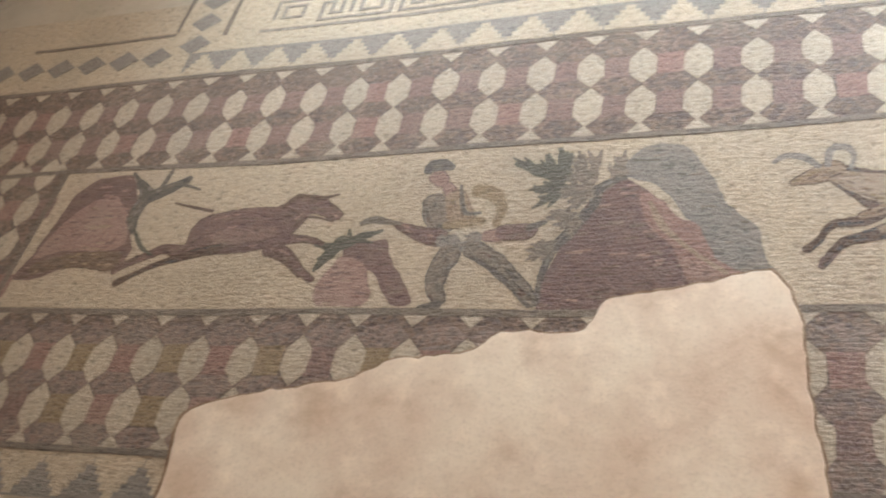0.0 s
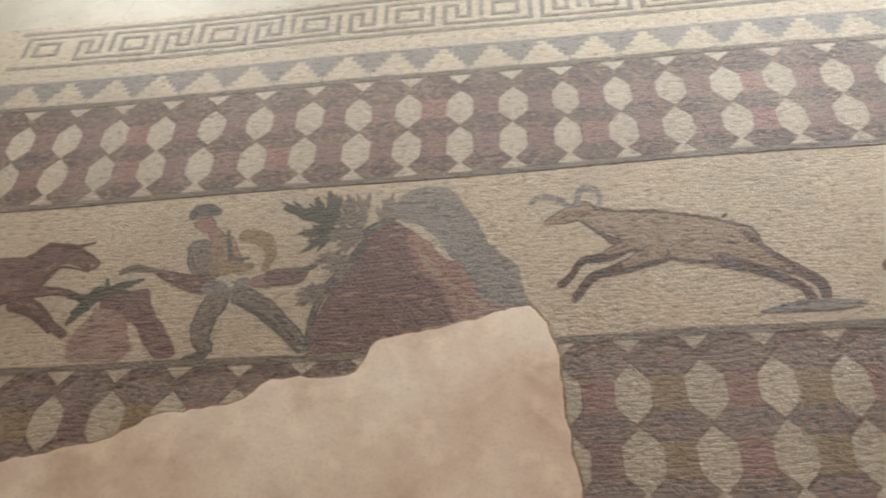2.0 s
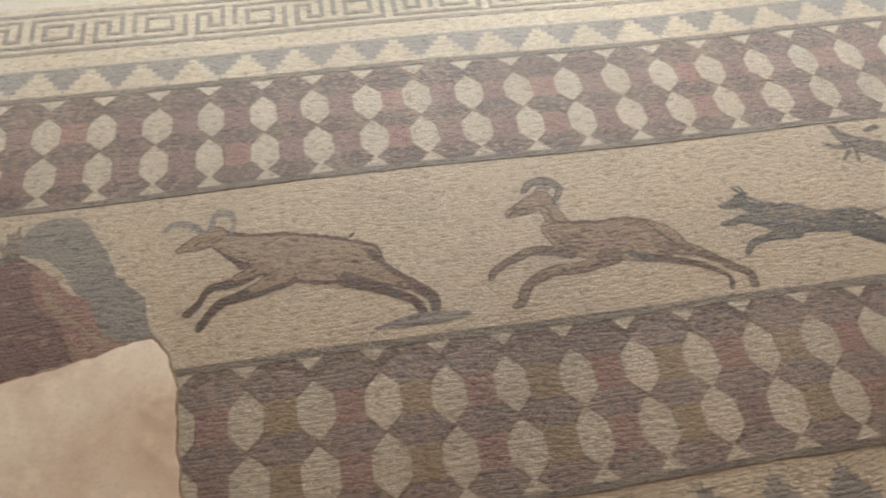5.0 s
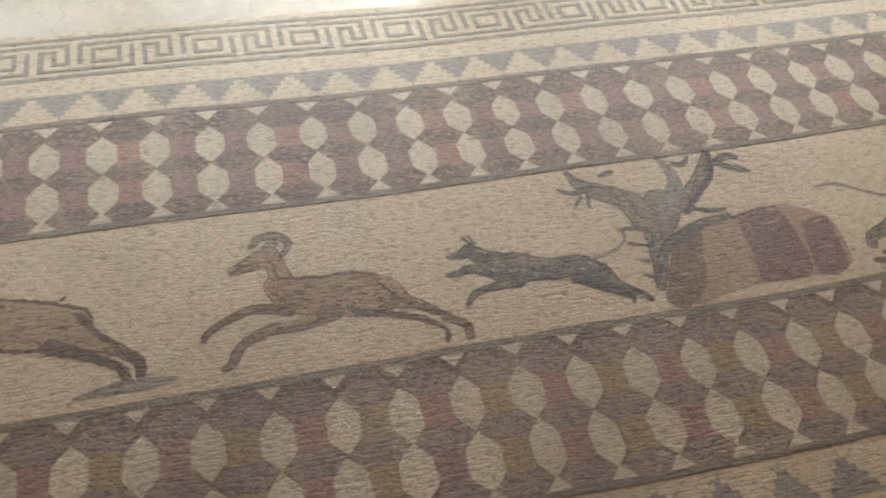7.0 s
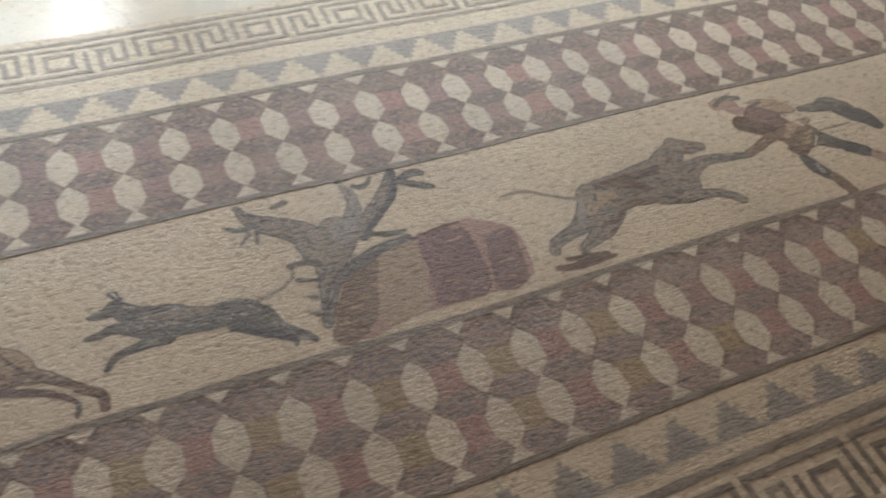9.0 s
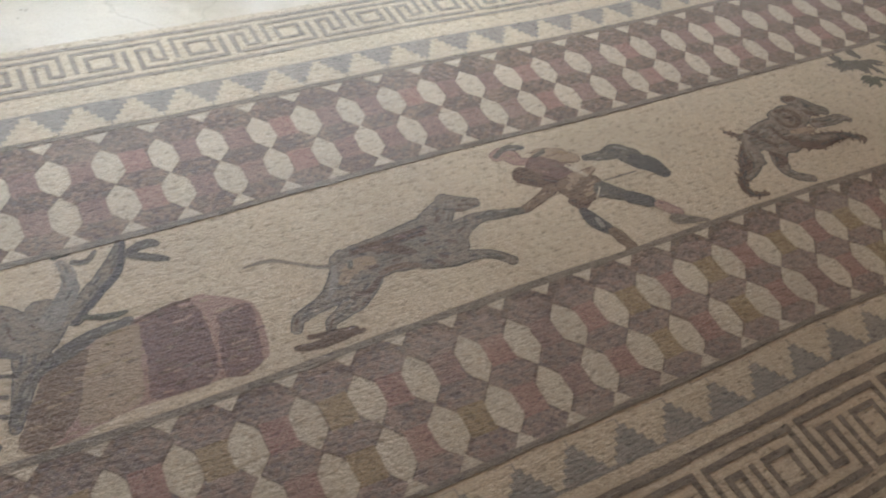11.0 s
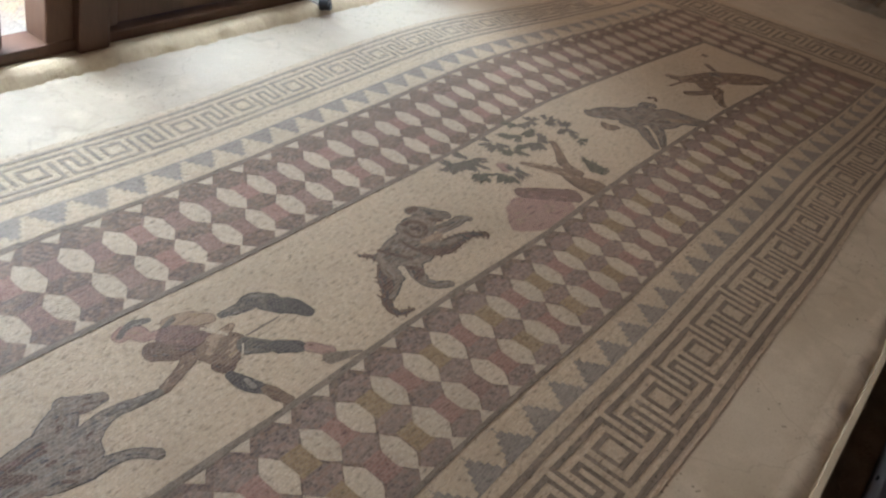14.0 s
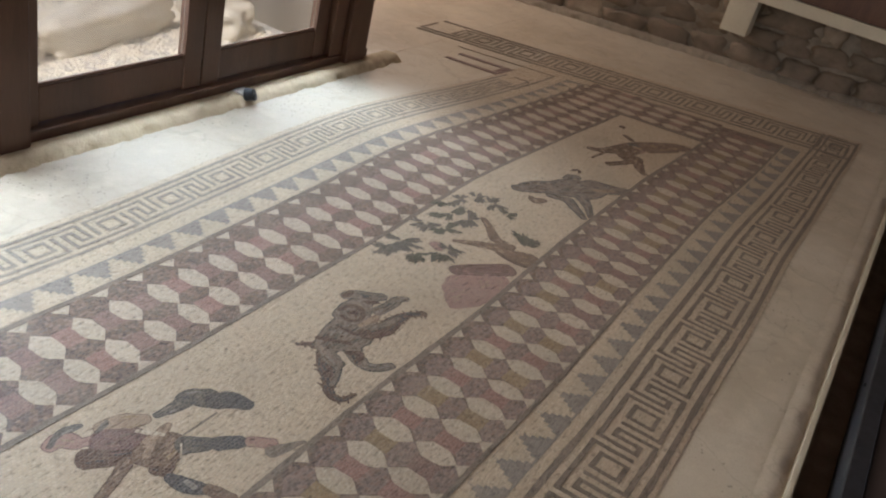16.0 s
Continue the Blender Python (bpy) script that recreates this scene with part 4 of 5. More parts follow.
figure("leaping_panther_figure", "grey spotted leaping animal with long tail, laid in mosaic", [
    (LINE, "limb", (2.87, 0.26, 0.013), (2.81, 0.27, 0.007), (2.76, 0.30, 0.006), (2.69, 0.34, 0.007), (2.62, 0.34, 0.004)),
    (DUN, "limb", (2.86, 0.22, 0.046), (2.80, 0.17, 0.031), (2.74, 0.15, 0.020), (2.69, 0.13, 0.017), (2.67, 0.10, 0.013)),
    (UMBER, "limb", (2.65, 0.05, 0.009), (2.70, 0.04, 0.013), (2.77, 0.04, 0.012), (2.83, 0.04, 0.006)),
    (DUN, "limb", (2.92, 0.19, 0.033), (2.86, 0.14, 0.031), (2.80, 0.11, 0.021), (2.76, 0.09, 0.014), (2.75, 0.06, 0.010)),
    (UMBER, "limb", (2.69, 0.07, 0.009), (2.75, 0.06, 0.012), (2.81, 0.05, 0.014)),
    (DUN, "limb", (2.88, 0.24, 0.068), (2.97, 0.25, 0.067), (3.05, 0.25, 0.077), (3.13, 0.25, 0.088), (3.19, 0.23, 0.068)),
    (TAN, "limb", (2.84, 0.20, 0.014), (2.89, 0.24, 0.024), (2.94, 0.24, 0.024)),
    (DUN, "limb", (3.15, 0.29, 0.048), (3.20, 0.33, 0.044), (3.24, 0.36, 0.029)),
    (DUN, "limb", (3.24, 0.37, 0.035), (3.28, 0.35, 0.029), (3.33, 0.34, 0.019)),
    (DUN, "limb", (3.19, 0.24, 0.046), (3.26, 0.27, 0.029), (3.32, 0.28, 0.019), (3.38, 0.27, 0.018)),
    (DUN, "limb", (3.08, 0.19, 0.029), (3.16, 0.17, 0.029), (3.22, 0.16, 0.018), (3.28, 0.14, 0.015), (3.32, 0.10, 0.017)),
    (UMBER, "limb", (2.91, 0.29, 0.014), (2.99, 0.29, 0.017), (3.08, 0.29, 0.018), (3.14, 0.30, 0.011)),
    (UMBER, "limb", (2.96, 0.28, 0.009), (3.02, 0.26, 0.022), (3.07, 0.23, 0.011)),
    (GREY, "limb", (2.84, 0.26, 0.007), (2.82, 0.21, 0.010), (2.79, 0.17, 0.006)),
    (UMBER, "limb", (2.86, 0.15, 0.006), (2.90, 0.15, 0.009), (2.94, 0.18, 0.007)),
    (TAN, "limb", (2.89, 0.25, 0.008), (2.89, 0.22, 0.008)),
    (OLIVE, "limb", (2.89, 0.26, 0.006), (2.88, 0.24, 0.006)),
    (BROWN, "limb", (3.06, 0.18, 0.009), (3.00, 0.20, 0.010), (2.95, 0.19, 0.007)),
    (UMBER, "limb", (3.13, 0.19, 0.006), (3.15, 0.18, 0.006)),
    (UMBER, "limb", (3.11, 0.24, 0.006), (3.13, 0.24, 0.006)),
    (UMBER, "limb", (3.18, 0.23, 0.006), (3.20, 0.22, 0.006)),
    (UMBER, "limb", (3.11, 0.28, 0.006), (3.13, 0.28, 0.006)),
    (UMBER, "limb", (3.18, 0.31, 0.005), (3.20, 0.32, 0.005)),
    (UMBER, "limb", (3.26, 0.33, 0.006), (3.28, 0.32, 0.004)),
    (UMBER, "limb", (3.11, 0.18, 0.005), (3.13, 0.16, 0.005)),
    (UMBER, "limb", (2.93, 0.22, 0.007), (2.95, 0.22, 0.007)),
    (UMBER, "limb", (3.00, 0.22, 0.005), (3.02, 0.22, 0.005)),
])
figure("shield_hunter_figure", "striding silhouette with a dark shield, laid in mosaic", [
    (SLATE, "limb", (3.77, 0.39, 0.011), (3.84, 0.38, 0.022), (3.89, 0.38, 0.036), (3.93, 0.34, 0.043)),
    (INK, "limb", (3.93, 0.32, 0.035), (3.97, 0.29, 0.038), (3.99, 0.24, 0.024)),
    (ROSE, "limb", (3.49, 0.49, 0.021), (3.53, 0.49, 0.033), (3.55, 0.45, 0.023)),
    (SLATE, "limb", (3.49, 0.49, 0.010), (3.53, 0.51, 0.011), (3.56, 0.51, 0.014), (3.60, 0.50, 0.007)),
    (ROSE, "limb", (3.55, 0.45, 0.016), (3.59, 0.43, 0.018)),
    (TAN, "limb", (3.63, 0.45, 0.029), (3.69, 0.43, 0.034), (3.74, 0.40, 0.020)),
    (MAROON, "limb", (3.60, 0.40, 0.057), (3.64, 0.38, 0.051), (3.68, 0.37, 0.031)),
    (SLATE, "limb", (3.61, 0.45, 0.005), (3.65, 0.46, 0.009), (3.66, 0.47, 0.004)),
    (UMBER, "limb", (3.53, 0.39, 0.043), (3.57, 0.35, 0.034), (3.62, 0.32, 0.025)),
    (TAN, "limb", (3.68, 0.33, 0.017), (3.73, 0.33, 0.016), (3.77, 0.34, 0.008)),
    (BROWN, "limb", (3.64, 0.30, 0.041), (3.68, 0.27, 0.055), (3.74, 0.29, 0.030)),
    (TAN, "limb", (3.64, 0.29, 0.010), (3.69, 0.32, 0.012)),
    (UMBER, "limb", (3.62, 0.24, 0.018), (3.64, 0.21, 0.019), (3.67, 0.22, 0.011)),
    (WHITE, "limb", (3.69, 0.38, 0.007), (3.73, 0.32, 0.007)),
    (SLATE, "limb", (3.74, 0.25, 0.036), (3.79, 0.21, 0.026)),
    (INK, "limb", (3.81, 0.19, 0.029), (3.86, 0.15, 0.026)),
    (ROSE, "limb", (3.88, 0.13, 0.022), (3.92, 0.08, 0.020)),
    (INK, "limb", (3.63, 0.19, 0.018), (3.64, 0.14, 0.029), (3.66, 0.10, 0.023)),
    (GREY, "limb", (3.65, 0.15, 0.008), (3.65, 0.12, 0.010)),
    (BROWN, "limb", (3.67, 0.09, 0.019), (3.68, 0.05, 0.021), (3.69, 0.02, 0.016)),
    (BROWN, "limb", (3.68, 0.02, 0.013), (3.65, -0.01, 0.009), (3.62, -0.02, 0.006)),
    (BROWN, "limb", (3.59, 0.31, 0.021), (3.52, 0.28, 0.015), (3.46, 0.26, 0.015)),
    (LINE, "limb", (3.77, 0.28, 0.004), (3.83, 0.28, 0.004), (3.90, 0.28, 0.004)),
    (SLATE, "limb", (3.45, 0.26, 0.012), (3.38, 0.27, 0.015), (3.34, 0.28, 0.015), (3.30, 0.28, 0.007)),
    (WHITE, "limb", (3.74, 0.26, 0.003), (3.70, 0.22, 0.003)),
    (LINE, "limb", (3.89, 0.06, 0.024), (3.99, 0.02, 0.007)),
])
figure("rearing_boar_figure", "dark brown shaggy rearing animal, laid in mosaic", [
    (UMBER, "shag", (4.38, 0.27, 0.023), (4.36, 0.31, 0.014), (4.33, 0.33, 0.009)),
    (UMBER, "shag", (4.36, 0.23, 0.034), (4.31, 0.20, 0.028), (4.27, 0.15, 0.024), (4.22, 0.11, 0.021), (4.21, 0.06, 0.016), (4.27, 0.04, 0.010)),
    (DUN, "limb", (4.42, 0.27, 0.030), (4.36, 0.22, 0.030), (4.35, 0.17, 0.023)),
    (DUN, "limb", (4.49, 0.23, 0.038), (4.44, 0.17, 0.029), (4.42, 0.12, 0.019)),
    (DUN, "limb", (4.46, 0.25, 0.065), (4.53, 0.23, 0.066), (4.58, 0.22, 0.044)),
    (DUN, "limb", (4.37, 0.20, 0.018), (4.32, 0.15, 0.011), (4.25, 0.12, 0.009)),
    (DUN, "limb", (4.44, 0.17, 0.030), (4.41, 0.12, 0.020), (4.43, 0.07, 0.018), (4.48, 0.04, 0.013)),
    (UMBER, "limb", (4.42, 0.19, 0.012), (4.45, 0.15, 0.017), (4.40, 0.13, 0.012)),
    (DUN, "shag", (4.39, 0.26, 0.041), (4.45, 0.26, 0.061), (4.54, 0.26, 0.076), (4.60, 0.25, 0.064)),
    (DUN, "shag", (4.70, 0.26, 0.020), (4.77, 0.25, 0.020), (4.83, 0.25, 0.017), (4.86, 0.23, 0.010)),
    (UMBER, "shag", (4.55, 0.21, 0.031), (4.62, 0.18, 0.039), (4.71, 0.18, 0.030), (4.77, 0.17, 0.018), (4.83, 0.13, 0.018)),
    (DUN, "limb", (4.58, 0.22, 0.016), (4.66, 0.19, 0.015), (4.73, 0.18, 0.011)),
    (DUN, "limb", (4.59, 0.31, 0.058), (4.66, 0.32, 0.056), (4.71, 0.33, 0.038)),
    (TAN, "limb", (4.58, 0.25, 0.012), (4.64, 0.24, 0.017), (4.67, 0.24, 0.011)),
    (UMBER, "limb", (4.60, 0.36, 0.008), (4.65, 0.35, 0.010), (4.67, 0.31, 0.012), (4.62, 0.27, 0.009), (4.58, 0.29, 0.010), (4.58, 0.33, 0.010)),
    (UMBER, "limb", (4.61, 0.32, 0.010), (4.64, 0.31, 0.010), (4.61, 0.29, 0.004)),
    (UMBER, "limb", (4.52, 0.30, 0.007), (4.53, 0.23, 0.010), (4.58, 0.21, 0.009)),
    (UMBER, "limb", (4.41, 0.31, 0.010), (4.44, 0.26, 0.010), (4.47, 0.21, 0.010)),
    (DUN, "limb", (4.69, 0.40, 0.018), (4.73, 0.37, 0.030), (4.76, 0.33, 0.028), (4.80, 0.30, 0.019)),
    (UMBER, "limb", (4.69, 0.40, 0.013), (4.73, 0.40, 0.013)),
    (UMBER, "limb", (4.72, 0.32, 0.011), (4.75, 0.29, 0.011)),
    (INK, "limb", (4.74, 0.35, 0.008), (4.75, 0.34, 0.008)),
], rim=0.004)
figure("leafy_tree_figure", "brown tree with dark olive leaves, laid in mosaic", [
    (ROSE, "poly", (5.15, 0.20), (5.32, 0.05), (5.28, 0.00), (5.18, -0.00), (5.06, 0.01), (4.95, 0.08), (5.04, 0.17)),
    (MAROON, "limb", (5.20, 0.21, 0.036), (5.29, 0.14, 0.045), (5.39, 0.06, 0.046)),
    (BROWN, "limb", (5.54, 0.03, 0.064), (5.52, 0.10, 0.051), (5.52, 0.17, 0.036), (5.48, 0.25, 0.025), (5.41, 0.34, 0.012)),
    (BROWN, "limb", (5.58, 0.14, 0.025), (5.58, 0.22, 0.028), (5.66, 0.30, 0.019), (5.71, 0.36, 0.014)),
    (UMBER, "limb", (5.48, 0.02, 0.012), (5.47, 0.09, 0.012), (5.48, 0.16, 0.010)),
    (ROSE, "limb", (5.31, 0.38, 0.027), (5.29, 0.35, 0.020)),
    (SLATE, "spray", (5.22, 0.49), (5.19, 0.58), (5.20, 0.55), (5.11, 0.49), (5.13, 0.46), (5.16, 0.42), (5.22, 0.40), (5.28, 0.44)),
    (SLATE, "spray", (5.13, 0.50), (5.09, 0.55), (5.05, 0.50), (5.06, 0.47), (5.09, 0.46)),
    (OLIVE, "spray", (5.18, 0.39), (5.11, 0.39), (5.11, 0.36), (5.15, 0.34), (5.19, 0.37)),
    (SLATE, "spray", (5.43, 0.51), (5.42, 0.58), (5.37, 0.53), (5.36, 0.47), (5.42, 0.45), (5.47, 0.46)),
    (OLIVE, "spray", (5.47, 0.42), (5.39, 0.45), (5.41, 0.42), (5.47, 0.40), (5.49, 0.36), (5.55, 0.42)),
    (OLIVE, "spray", (5.61, 0.48), (5.52, 0.54), (5.53, 0.51), (5.55, 0.46), (5.68, 0.46), (5.72, 0.47)),
    (SLATE, "spray", (5.64, 0.40), (5.54, 0.41), (5.55, 0.38), (5.58, 0.36), (5.62, 0.35), (5.69, 0.38), (5.72, 0.43)),
    (SLATE, "spray", (5.78, 0.53), (5.79, 0.57), (5.71, 0.52), (5.77, 0.50), (5.83, 0.54)),
    (OLIVE, "spray", (5.70, 0.55), (5.62, 0.59), (5.62, 0.56), (5.68, 0.52)),
    (SLATE, "spray", (5.86, 0.48), (5.89, 0.52), (5.83, 0.46), (5.86, 0.44), (5.92, 0.48)),
    (SLATE, "spray", (5.88, 0.40), (5.91, 0.44), (5.95, 0.42), (5.89, 0.36), (5.88, 0.33), (5.81, 0.38)),
    (OLIVE, "spray", (5.85, 0.30), (5.86, 0.34), (5.82, 0.27), (5.88, 0.26)),
    (SLATE, "spray", (5.32, 0.32), (5.32, 0.36), (5.35, 0.31), (5.34, 0.27), (5.30, 0.27)),
    (OLIVE, "spray", (5.26, 0.32), (5.21, 0.35), (5.19, 0.30), (5.23, 0.28), (5.26, 0.26)),
    (OLIVE, "spray", (5.64, 0.09), (5.72, 0.20), (5.73, 0.16), (5.73, 0.10), (5.72, 0.08), (5.66, 0.14)),
])
figure("trotting_hound_figure", "grey trotting animal with a bristling mane, laid in mosaic", [
    (DUN, "limb", (6.15, 0.41, 0.025), (6.22, 0.36, 0.042), (6.29, 0.32, 0.055), (6.33, 0.28, 0.065)),
    (DUN, "shag", (6.21, 0.41, 0.010), (6.30, 0.37, 0.019), (6.38, 0.31, 0.021)),
    (DUN, "limb", (6.34, 0.27, 0.069), (6.42, 0.22, 0.095), (6.48, 0.17, 0.101), (6.55, 0.13, 0.075)),
    (DUN, "limb", (6.48, 0.21, 0.046), (6.54, 0.18, 0.049)),
    (DUN, "limb", (6.57, 0.14, 0.074), (6.62, 0.07, 0.053), (6.66, 0.02, 0.035), (6.72, -0.04, 0.017)),
    (TAN, "limb", (6.52, 0.12, 0.019), (6.61, 0.05, 0.016)),
    (DUN, "shag", (6.51, 0.29, 0.011), (6.57, 0.28, 0.018), (6.59, 0.25, 0.018)),
    (UMBER, "limb", (6.65, 0.31, 0.011), (6.69, 0.29, 0.010), (6.66, 0.27, 0.009)),
    (BROWN, "limb", (6.13, 0.31, 0.010), (6.11, 0.28, 0.022), (6.16, 0.25, 0.011)),
    (DUN, "limb", (6.24, 0.26, 0.017), (6.26, 0.20, 0.017), (6.29, 0.17, 0.016)),
    (DUN, "limb", (6.28, 0.17, 0.027), (6.21, 0.09, 0.021), (6.16, 0.03, 0.011)),
    (DUN, "limb", (6.26, 0.14, 0.008), (6.19, 0.07, 0.008)),
    (DUN, "shag", (6.36, 0.12, 0.031), (6.29, 0.06, 0.017), (6.20, 0.01, 0.008)),
], rim=0.008)
figure("leaping_hound_figure", "dark maroon leaping animal, laid in mosaic", [
    (BROWN, "limb", (7.17, 0.28, 0.038), (7.24, 0.23, 0.064), (7.36, 0.20, 0.061), (7.47, 0.16, 0.049)),
    (SLATE, "limb", (7.38, 0.23, 0.026), (7.45, 0.17, 0.032), (7.51, 0.12, 0.026)),
    (BROWN, "limb", (7.45, 0.16, 0.055), (7.58, 0.09, 0.042), (7.68, 0.00, 0.050), (7.72, -0.06, 0.030)),
    (TAN, "limb", (7.37, 0.21, 0.014), (7.38, 0.16, 0.014)),
    (ROSE, "limb", (7.32, 0.14, 0.010), (7.38, 0.13, 0.010)),
    (BROWN, "limb", (7.40, 0.12, 0.023), (7.52, 0.05, 0.023), (7.60, -0.00, 0.017)),
    (BROWN, "limb", (7.17, 0.27, 0.032), (7.10, 0.32, 0.025), (7.06, 0.38, 0.014)),
    (BROWN, "limb", (6.94, 0.31, 0.009), (7.02, 0.30, 0.009), (7.09, 0.29, 0.009)),
    (BROWN, "limb", (7.18, 0.18, 0.066), (7.18, 0.13, 0.053)),
    (BROWN, "limb", (7.13, 0.13, 0.018), (7.05, 0.16, 0.018), (6.95, 0.21, 0.018)),
    (BROWN, "shag", (7.21, 0.12, 0.026), (7.09, 0.07, 0.024), (7.02, 0.01, 0.014)),
    (BROWN, "limb", (7.62, 0.38, 0.014), (7.64, 0.38, 0.014)),
    (BROWN, "limb", (7.50, 0.31, 0.014), (7.46, 0.25, 0.014)),
], rim=0.007)

# ---------------------------------------------------------------- further mosaic: ends and side panels
def end_hexes(name, x0, cols, y0, rows):
    bm = bmesh.new()
    strip(bm, x0, y0, x0 + cols * P + 0.02, y0 + rows * 2 * HH + 0.02, ZB + 0.0001, 0.1)
    bed = tagged(part(name, bm, PURPLE), "mosaic border of white hexagons closing the frieze end", "mosaic band", kind="structure")
    for i in range(cols):
        for j in range(rows):
            x, y = x0 + (i + 0.5) * P, y0 + (j + 0.5) * 2 * HH
            piece("white_hexagon", rng.choice(HEXES), bed, x, y, ZP, 0, rng.uniform(0.93, 1.05), 0.98)
            if rng.random() < 0.6:
                piece("coloured_block", BLOCKS[rng.choice((PINK, MAUVE)).name], bed, x + P / 2, y, ZP - 0.00015)
    return bed


end_hexes("hexagon_band_end", X1 + 0.01, 3, 0.01, 4)
end_hexes("hexagon_band_start", X0 - 0.47, 3, 0.01, 4)
line_strip("mosaic_line_6", X0 - 0.02, 0.0, X0 + 0.004, Y1)
line_strip("mosaic_line_7", -2.75, 1.235, -2.06, 1.25)
line_strip("mosaic_line_8", -2.072, 1.255, -2.056, 1.93)
line_strip("mosaic_line_9", -1.846, 1.205, -1.828, 1.42)
line_strip("mosaic_line_10", 7.62, 1.20, 8.26, 1.212)
line_strip("mosaic_line_11", 8.245, 1.215, 8.26, 1.9)
line_strip("mosaic_line_12", 7.80, 1.42, 7.86, 1.80, label="maroon bar of the faded side panel", mat=MAROON)
line_strip("mosaic_line_13", 7.865, 1.42, 8.08, 1.48, label="maroon bar of the faded side panel", mat=MAROON)
line_strip("mosaic_line_14", 8.02, 1.485, 8.08, 1.80, label="maroon bar of the faded side panel", mat=MAROON)
bm = bmesh.new()
for i in range(7):
    for x, y in ((-2.10 - i * 0.15, 1.12), (-1.95, 1.17 + i * 0.13)):
        slab(bm, [(x - 0.07, y), (x, y - 0.055), (x + 0.07, y), (x, y + 0.055)], ZP, 0.002)
tagged(part("lozenge_band", bm, GREY), "row of grey lozenges in cream mosaic", "mosaic band", kind="structure")

# ---------------------------------------------------------------- doors, walls, roof
tagged(part("door_sill", boxed(-3.30, 1.925, 0.012, 6.93, 2.07, 0.085, bevel=0.006), TIMBER), "dark stained timber sill under the glazed doors", "sill", kind="structure")


def leaf(x, wl):
    """One glazed leaf: stiles, rails, beads and pane."""
    d = empty("door_leaf", pose(x, 1.95, 0.085))
    part("stile", boxed(0.0, 0.015, 0, wl, 0.07, 2.25, bevel=0.005), TIMBER, d)
    part("stile", boxed(0.89, 0.015, 0, 1.005, 0.07, 2.25, bevel=0.005), TIMBER, d)
    part("bottom_rail", boxed(wl + 0.002, 0.018, 0.012, 0.888, 0.067, 0.17, bevel=0.005), TIMBER, d)
    part("top_rail", boxed(wl + 0.002, 0.018, 2.1, 0.888, 0.067, 2.25, bevel=0.005), TIMBER, d)
    part("glazing_bead", boxed(wl + 0.003, 0.022, 0.172, 0.887, 0.036, 0.186, bevel=0.003), TIMBER, d)
    g = part("pane", boxed(wl + 0.002, 0.039, 0.172, 0.888, 0.045, 2.098), GLASS, d, "clear glass pane")
    g.visible_shadow = False
    return tagged(d, "dark stained timber door leaf with clear glass", "door", "glazed door leaves")


for bay in range(4):
    leaf(4.503 - bay * 2.46, 0.078)
    leaf(5.52 - bay * 2.46, 0.118)
for i in range(5):
    x = 6.53 - i * 2.46 + (0.01 if i == 0 else 0.155)
    w = 0.20 if i == 0 else 0.142
    p = empty("door_post", pose(x if i else 6.535, 1.92, 0))
    part("post", boxed(0, 0.01, 0.086, 0.12, 0.15, 2.4, bevel=0.006), TIMBER, p)
    part("cover_strip", boxed(0.123, -0.03, 0.0, 0.123 + w, 0.12, 2.4, bevel=0.008), TIMBER, p)
    tagged(p, "dark stained timber post between glazed doors", "post", "door posts")

tagged(part("lintel", boxed(-3.8, 1.92, 2.405, 7.0, 2.1, 3.0), WALLP), "plastered wall above the doors", "wall", kind="structure")
tagged(part("wall_doors", boxed(-3.8, 1.92, -0.1, -3.31, 2.1, 2.4), WALLP), "plain plastered wall beside the doors", "wall", kind="structure")
tagged(part("wall_return", boxed(0.0, -0.06, -0.3, 2.45, 0.06, 3.0), WALLP, None, "", pose(6.95, 2.16, 0, 0, 0, 62)), "plain plastered return wall", "wall", kind="structure")
tagged(part("wall_corridor", boxed(7.9, 4.2, -0.3, 11.6, 4.4, 3.0), WALLP), "plain plastered corridor wall", "wall", kind="structure")
tagged(part("wall_garden", boxed(-30, 14.0, -0.3, 30, 14.4, 2.6), LIMESTONE), "pale limestone garden wall", "wall", kind="structure")
tagged(part("ceiling", boxed(-4.0, -4.3, 3.0, 11.8, 2.5, 3.12), TIMBER), "dark timber ceiling", "ceiling", kind="structure")
tagged(part("ceiling_corridor", boxed(6.93, 2.5, 3.0, 11.8, 4.4, 3.12), TIMBER), "dark timber ceiling", "ceiling", kind="structure")
# Unseen wall, kept low to leave a gap for the walkway fill lamp.
tagged(part("wall_back", boxed(-4.0, -4.1, -0.4, 11.8, -3.95, 1.2), WALLP), "unseen plain low wall behind the walkway, open above for the added fill light", "wall", kind="structure")
tagged(part("wall_left", boxed(-4.0, -3.95, -0.4, -3.75, 2.1, 3.0), WALLP), "plain plastered end wall", "wall", kind="structure")
bm = bmesh.new()
slab(bm, [(6.95, 1.932), (11.3, 1.932), (11.3, 4.2), (8.05, 4.2), (6.95, 2.12)], 0.0, 0.3, do_warp=False)
tagged(part("floor_corridor", bm, SCREED), "worn lime floor of the side corridor", "floor", kind="structure")


def ground():
    bm = bmesh.new()
    n = 60
    grid = []
    for i in range(n + 1):
        for j in range(n + 1):
            x, y = -90 + 180 * i / n, -90 + 180 * j / n
            grid.append(bm.verts.new((x, y, -0.32)))
    for i in range(n):
        for j in range(n):
            a = i * (n + 1) + j
            bm.faces.new((grid[a], grid[a + n + 1], grid[a + n + 2], grid[a + 1]))
    return tagged(part("ground", bm, GRAVEL), "pale ground around the building", "ground", kind="structure")


